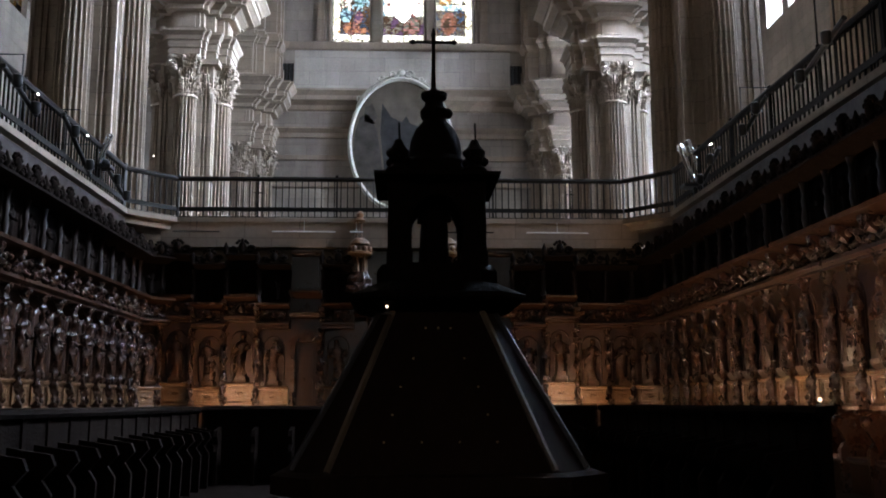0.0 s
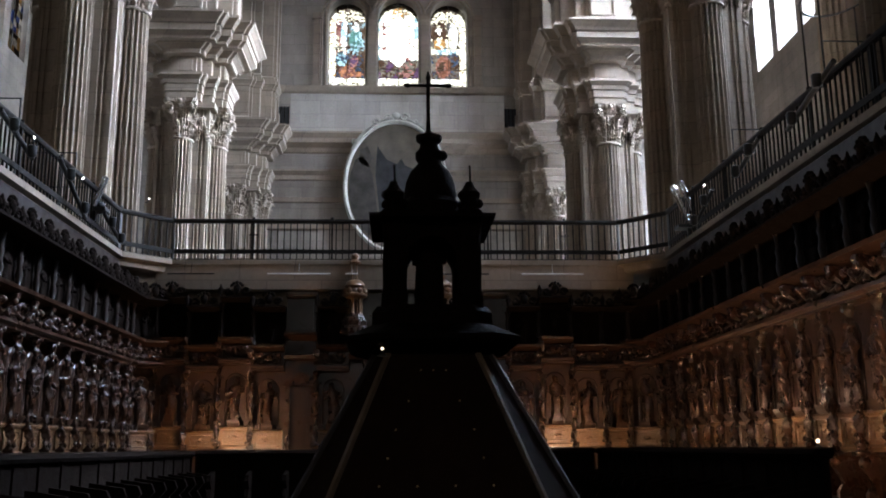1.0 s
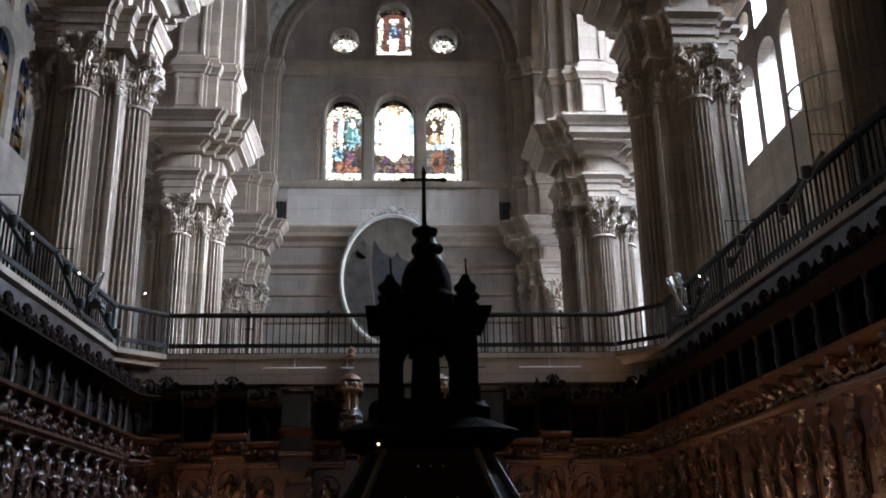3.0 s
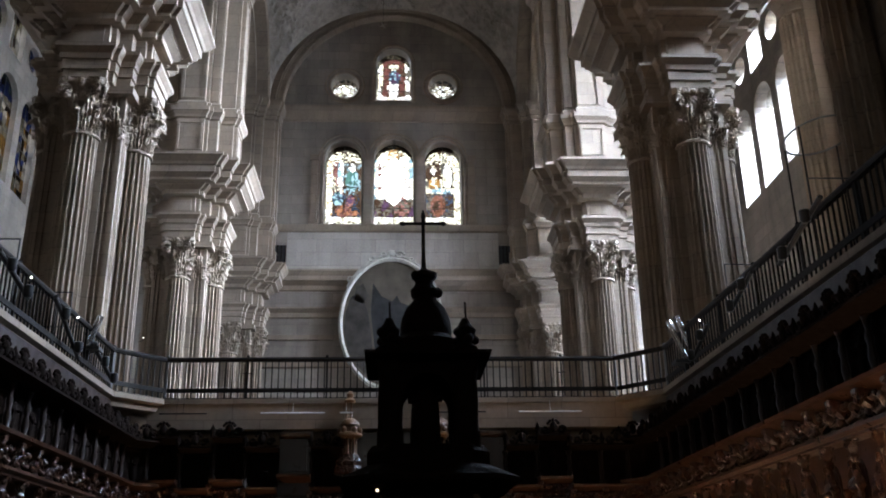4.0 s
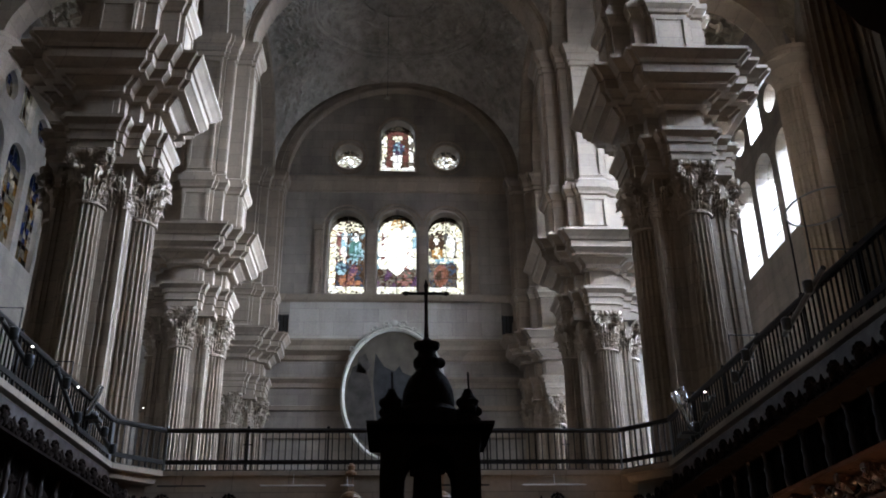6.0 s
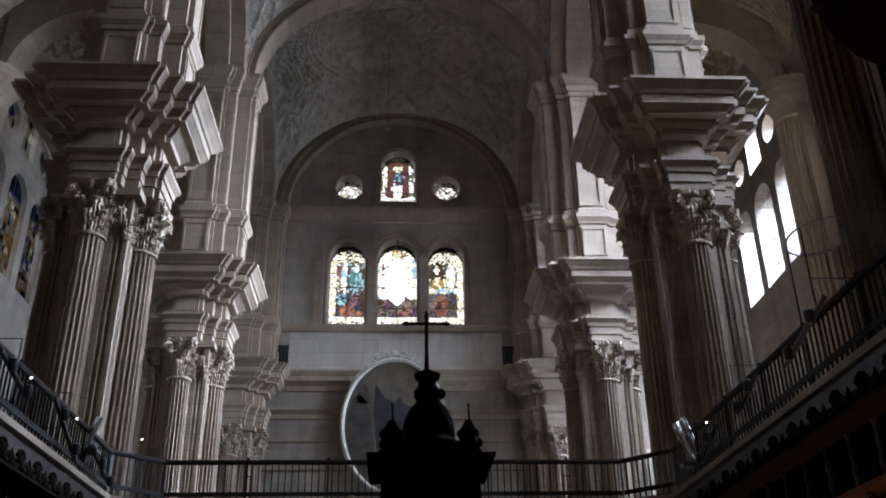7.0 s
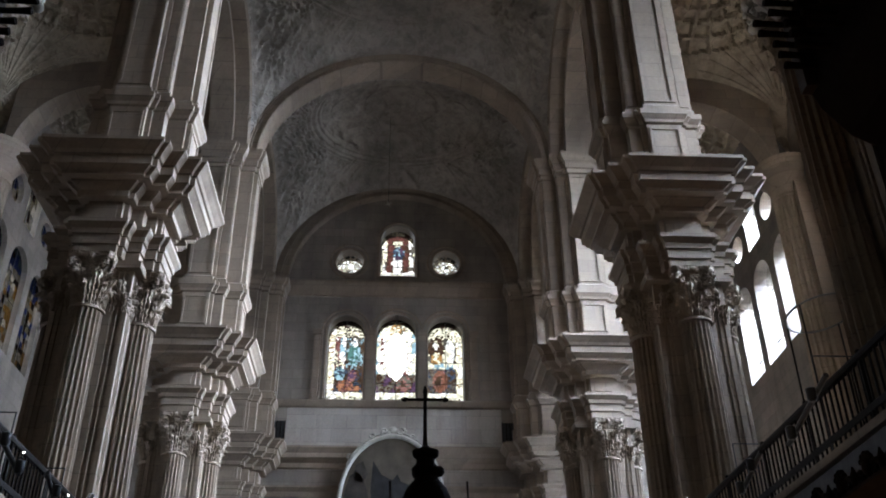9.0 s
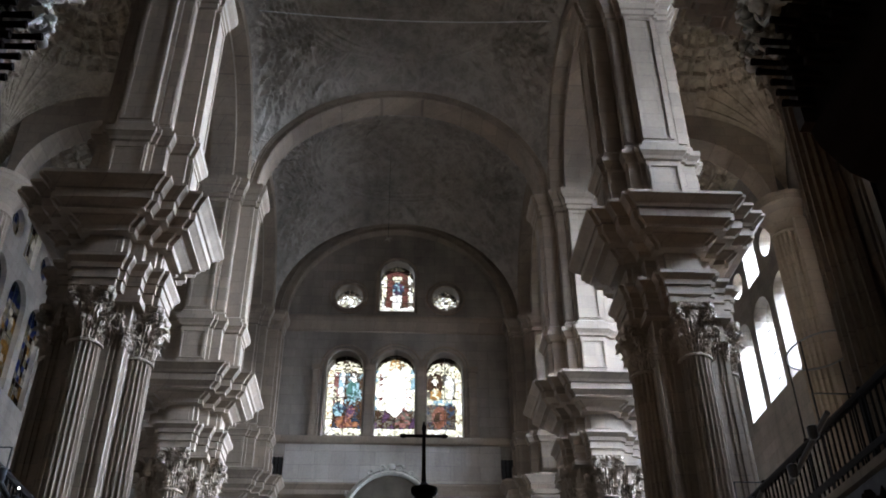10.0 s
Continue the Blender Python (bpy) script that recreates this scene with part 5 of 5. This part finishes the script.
rings = []
for q in np.linspace(0, 2 * math.pi, 65):
    rings.append([((RX - 0.08 + o) * math.cos(q), d, (RZ - 0.08 + o) * math.sin(q)) for o, d in prof])
loft(bm, rings, True, False)
part("frame", bm, FRAME_PALE, painting, "pale moulded frame", 40)
bm = B()
for s in (-1, 1):
    scroll(bm, (s * 0.45, -0.05, RZ + 0.3), 0.28, "x", 1.3, 0.07, s)
    scroll(bm, (s * 1.15, -0.05, RZ * 0.93 + 0.28), 0.2, "x", 1.3, 0.06, -s)
    scroll(bm, (s * 2.35, -0.05, RZ * 0.6 + 0.35), 0.2, "x", 1.3, 0.06, s)
ball(bm, (0, -0.05, RZ + 0.4), 0.2, (1.2, 0.5, 1))
tube(bm, [((RX + 0.14) * math.cos(q), -0.02, (RZ + 0.3) * math.sin(q)) for q in np.linspace(0.55, math.pi - 0.55, 21)], 0.07, 5)
part("crest", bm, FRAME_PALE, painting, "", 40)


def patch(name, pts, mat, d):
    bm = B()
    loft(bm, [[(x, -d, z) for x, z in pts], [(x, 0.0, z) for x, z in pts]])
    part(name, bm, mat, painting)


patch("dark_shape", [(-1.05, 2.35), (-0.55, 1.55), (0.05, 1.25), (0.3, 1.6), (0.5, 1.2), (1.2, 0.9), (2.0, 1.0), (2.5, 0.4), (2.5, -1.4), (1.8, -2.6), (0.6, -3.3), (-0.7, -3.2), (-0.95, -1.2), (-1.15, 0.6)], CANVAS_DARK, 0.006)
patch("blue_shape", [(-0.35, 1.0), (0.6, 1.05), (1.0, 0.3), (0.8, -1.2), (-0.3, -1.5), (-0.5, -0.3)], CANVAS_BLUE, 0.012)
patch("umber_shape", [(-2.55, 0.7), (-2.3, 1.5), (-1.9, 1.75), (-1.55, 1.3), (-1.3, 0.5), (-1.1, -0.8), (-0.95, -2.4), (-1.2, -3.1), (-1.9, -2.4), (-2.4, -1.6), (-2.65, -0.4)], CANVAS_MID, 0.006)
patch("umber_shape", [(-2.0, 2.1), (-1.6, 2.3), (-1.3, 1.6), (-1.6, 1.1), (-2.1, 1.3)], CANVAS_MID, 0.006)

# ---- lamps and small things of the choir ----


# A glowing bead on a stem, added where the wood has a small glint
def small_glint(at, label, group, r=0.022):
    lamp = thing("glint_bead", label, "lamp", group, at=at)
    bm = B()
    foot = -0.06 if at[2] > 1 else -at[2]
    lathe(bm, [(0.05, foot), (0.012, foot + 0.02), (0.012, -0.015)], 8)
    part("stem", bm, BLACK, lamp)
    bm = B()
    ball(bm, (0, 0, 0), r)
    part("bulb", bm, GLINT_GLOW, lamp, "glowing bead for a glint")
    return lamp


def warm(at, to, power, sx, sy=0.12):
    return window_light("stall_lamp", at, to, sx, sy, power, (1.0, 0.66, 0.42))


for x, w in ((-3.75, 44), (3.9, 36)):
    warm((x, 20.75, 1.66), (x, 22.2, 2.7), w, 0.35)
for j in range(4):
    y = 7.0 + 3.6 * j
    warm((-5.0, y, 1.95), (-CH_X, y, 2.7), (1.2, 1.4, 1.4, 1.2)[j], 0.3)
    warm((4.6, y, 1.75), (CH_X, y, 3.2), (36, 38, 37, 30)[j], 0.3)
for at in ((4.33, 9.55, 1.68), (-4.0, 12.4, 0.7)):
    small_glint(at, "small glowing bead on the lower stalls for a glint", "reading lamps")
lamp = small_glint((LX - 0.41, LY - 0.6, 2.42), "small glowing bead at the lectern's slab for a glint", "reading lamps", r=0.012)
# ---- canted corner stalls ----
for s in (-1, 1):
    copy_thing(kinds[0], pose(s * 5.93, 21.97, 0, 0, 0, -45 * s))

# ---- organs beside the choir ----


def make_organ():
    org = thing("pipe_organ", "dark carved organ case with horizontal trumpet pipes over the gallery", "organ", "organs beside the choir")
    bm = B()
    loft(bm, [[(9.6, y0, z), (x0, y0, z), (x0, 10.95, z), (9.6, 10.95, z)] for x0, y0, z in ((7.3, 2.2, GAL + 0.01), (7.3, 2.2, 10.3), (6.95, 2.2, 10.5), (6.6, 2.2, 11.0), (6.5, 2.2, 11.3), (6.5, 2.2, 17.5))])
    # Case and trumpet pipes: their shade is put into a near-black wood colour
    part("case", bm, WOOD_SHADED, org)
    for y in (2.3, 5.2, 8.1, 10.83):
        bm = B()
        box(bm, 6.32, 6.52, y - 0.12, y + 0.12, 11.3, 17.3)
        part("stile", bm, WOOD_DARK, org)
    for z0, out in ((13.2, 0.35), (17.3, 0.5)):
        bm = B()
        run_profile(bm, (6.5, 2.1, 0), (6.5, 11.05, 0), [(0.0, z0), (-out * 0.4, z0 + 0.05), (-out * 0.5, z0 + 0.2), (-out, z0 + 0.35), (-out, z0 + 0.45), (0.0, z0 + 0.5)], (1, 0, 0))
        part("case_cornice", bm, WOOD_DARK, org)
    for k in range(26):
        y = 2.75 + 0.31 * k
        bm = B()
        top = 16.9 - 0.9 * abs(math.sin(k * 0.9))
        lathe(bm, [(0.04, 13.75), (0.12, 14.2), (0.12, top), (0.1, top)], 10, (6.37, y, 0))
        part("front_pipe", bm, TIN, org, "", 40)
    for k in range(14):
        for r in range(5):
            y = 4.6 + 0.46 * k + 0.05 * r
            z = 11.55 + 0.27 * r
            tip = 5.98 - 0.07 * r + 0.05 * ((k * 3 + r) % 3)
            bm = B()
            tube(bm, [(6.6, y, z), (tip + 0.12, y, z + 0.02), (tip, y, z + 0.02)], [0.04, 0.055, 0.065], 10)
            part("trumpet_pipe", bm, WOOD_SHADED, org, "dark horizontal trumpet pipe", 40)
    rng = random.Random(7)
    for k in range(20):
        bm = B()
        cx, cy, cz = 6.0 + rng.uniform(-0.2, 0.3), 11.05 - 0.3 * (k % 5) + rng.uniform(-0.1, 0.1), 13.05 + 0.62 * (k // 5) + rng.uniform(-0.15, 0.15)
        for j in range(3):
            scroll(bm, (cx, cy + 0.1 * j, cz + 0.12 * j), 0.26 - 0.05 * j, "xy"[(k + j) % 2], 1.5, 0.05, (-1) ** (k + j))
        for j in range(5):
            ball(bm, (cx + rng.uniform(-0.25, 0.25), cy + rng.uniform(-0.15, 0.15), cz + rng.uniform(-0.25, 0.25)), rng.uniform(0.05, 0.11))
        for j in range(4):
            a = rng.uniform(0, 6.28)
            tube(bm, [(cx, cy, cz), (cx + 0.2 * math.cos(a), cy + 0.05, cz + 0.2 * math.sin(a)), (cx + 0.3 * math.cos(a + 0.5), cy, cz + 0.34 * math.sin(a + 0.5))], [0.07, 0.06, 0.02], 6)
        part("carving", bm, GILT, org, "pale grey carved foliage", 50)
    return org


organ = make_organ()
other = copy_thing(organ, pose(0, 0, 0))
other.scale = (-1, 1, 1)

# ---- things on the gallery ----


def on_edge(s, y, out=0.0):
    return (-6.3 - out) if s < 0 else (6.3 + (21.05 - y) * 0.15 / 19.05 + out)


def lamp_tube(x, y, z, tubes, label):
    """Bare metal tubes on a bracket, leaning in from the railing: each (foot x, foot z, head x, head z) from the bracket."""
    lt = thing("floodlight", label, "floodlight", "floodlights on the gallery", at=(x, y, z))
    for k, (fx, fz, hx, hz) in enumerate(tubes):
        bm = B()
        d = 0.14 * k
        at = lambda q: (fx + (hx - fx) * q, d, fz + (hz - fz) * q)
        tube(bm, [at(0), at(0.06), at(0.62), at(0.66), at(0.97), at(1)], [0.04, 0.06, 0.06, 0.07, 0.07, 0.05], 12)
        part("tube", bm, CHROME, lt, "bright bare metal tube", 40)
    bm = B()
    box(bm, -0.25, 0.25, -0.08, 0.25, -0.1, -0.03)
    box(bm, -0.03, 0.03, 0.0, 0.06, -0.32, -0.08)
    ball(bm, (0.12, 0.05, 0.02), 0.09)
    part("bracket", bm, BLACK, lt)
    return lt


lamp_tube(-6.37, 19.2, 6.66, [(0.0, 0.0, 0.2, 0.64)], "slanting bare metal floodlight tube on the gallery railing")
lamp_tube(6.32, 19.3, 6.36, [(-0.02, 0.02, -0.3, 0.84), (0.17, 0.27, -0.09, 0.99)], "pair of slanting bare metal floodlight tubes on the gallery railing")

for s, y, z in ((-1, 15.52, 6.91), (-1, 18.06, 6.93), (1, 17.95, 6.83), (1, 15.46, 6.83), (-1, 25.0, 8.39)):
    x = s * 6.25 if y < 22 else -6.83
    bulb = thing("gallery_lamp", "small lit bulb on an iron arm at the gallery", "lamp", "gallery lamps", at=(x, y, z))
    bm = B()
    tube(bm, [(0, 0, 0), (-s * -0.02, 0, -0.08), (s * 0.1, 0, -0.12)], 0.012, 5)
    part("arm", bm, BLACK, bulb)
    bm = B()
    ball(bm, (0, 0, 0), 0.018)
    part("bulb", bm, BULB, bulb, "lit white bulb")

# black spotlight bars that hang slanting at the railing
for s, y0, y1, z0, z1 in ((-1, 14.0, 15.4, 6.85, 6.5), (-1, 16.6, 18.2, 6.9, 6.15), (-1, 19.3, 20.6, 6.55, 6.2), (1, 12.2, 13.9, 7.05, 6.6), (1, 15.0, 16.2, 6.85, 6.5), (1, 17.4, 18.6, 6.6, 6.15)):
    bar = thing("spotlight_bar", "black slanting spotlight bar at the gallery railing", "spotlight", "spotlight bars", at=(on_edge(s, y0, -0.1), y0, z0))
    bm = B()
    tube(bm, [(0, 0, 0), (0, y1 - y0, z1 - z0)], 0.045, 8)
    part("bar", bm, BLACK, bar)
    for k in range(2):
        bm = B()
        q = 0.2 + 0.55 * k
        lathe(bm, [(0.04, -0.14), (0.075, -0.1), (0.08, 0.06), (0.05, 0.08)], 10, (-s * 0.12, q * (y1 - y0), q * (z1 - z0) - 0.05))
        part("spot", bm, BLACK, bar, "", 40)

# thin bracket arms over the railing
for s, y, h, reach in ((-1, 15.2, 0.42, 1.0), (-1, 18.0, 0.36, 0.95), (-1, 19.6, 0.1, 1.1), (1, 16.7, 0.52, 0.75), (1, 12.9, 0.6, 0.8)):
    x = on_edge(s, y, 0.1)
    arm = thing("bracket_arm", "thin black iron arm over the gallery railing", "bracket", "bracket arms", at=(x, y, GAL))
    bm = B()
    tube(bm, [(0, 0, 0.0), (0, 0, RAIL_TOP - GAL + h), (s * reach * 0.98, 0, RAIL_TOP - GAL + h), (s * reach, 0, RAIL_TOP - GAL + h)], 0.016, 6)
    part("arm", bm, BLACK, arm)

# rods that hang under the back gallery
for x, n, mat in ((-4.9, 1.1, IRON), (-2.35, 1.5, CABLE), (1.6, 1.2, IRON), (3.75, 1.5, CABLE), (-1.1, 0.3, CABLE)):
    rod = thing("hanging_rod", "thin rod hung on a wire below the back gallery", "rod", "rods under the gallery", at=(x, 21.9, 5.72))
    bm = B()
    tube(bm, [(-n / 2, 0, 0), (n / 2, 0, 0)], 0.018, 6)
    part("rod", bm, mat, rod)
    bm = B()
    tube(bm, [(0, 0, 0), (0, 0.06, 0.25)], 0.008, 5)
    part("wire", bm, mat, rod)

# cable across the nave and a hook that hangs from the vault
cable = thing("nave_cable", "thin pale cable strung across the nave under the vault", "cable", at=(-6.9, 31.0, 35.55))
bm = B()
tube(bm, [(14.0 * q, 0, -0.35 * math.sin(math.pi * q)) for q in np.linspace(0, 1, 15)], 0.03, 5)
part("line", bm, CABLE, cable)
hook = thing("vault_hook", "small pale hook on a thin wire from the vault", "hook", at=(-0.62, 45.2, 32.2))
bm = B()
tube(bm, [(0, 0, 0), (0, 0, 7.2)], 0.012, 5)
part("wire", bm, BLACK, hook)
bm = B()
for a in (0.4, 2.0, 3.6, 5.2):
    tube(bm, [(0, 0, 0), (0.22 * math.cos(a), 0, 0.2 * math.sin(a))], [0.05, 0.02], 6)
ball(bm, (0, 0, 0), 0.08)
part("star", bm, FRAME_PALE, hook)

# iron hoop on the side gallery
hoop = thing("iron_hoop", "curved iron hoop railing above the side gallery", "railing", at=(7.35, 14.0, 9.0))
bm = B()
tube(bm, [(0.55 * math.cos(a), 0.75 * math.sin(a), 0.0) for a in np.linspace(0.2, 6.0, 25)], 0.018, 6)
part("ring", bm, IRON_PALE, hoop)
for a in (0.5, 2.3, 3.6, 5.0):
    bm = B()
    tube(bm, [(0.55 * math.cos(a), 0.75 * math.sin(a), 0.0), (0.55 * math.cos(a), 0.75 * math.sin(a), GAL - 9.0)], 0.016, 6)
    part("post", bm, IRON, hoop)
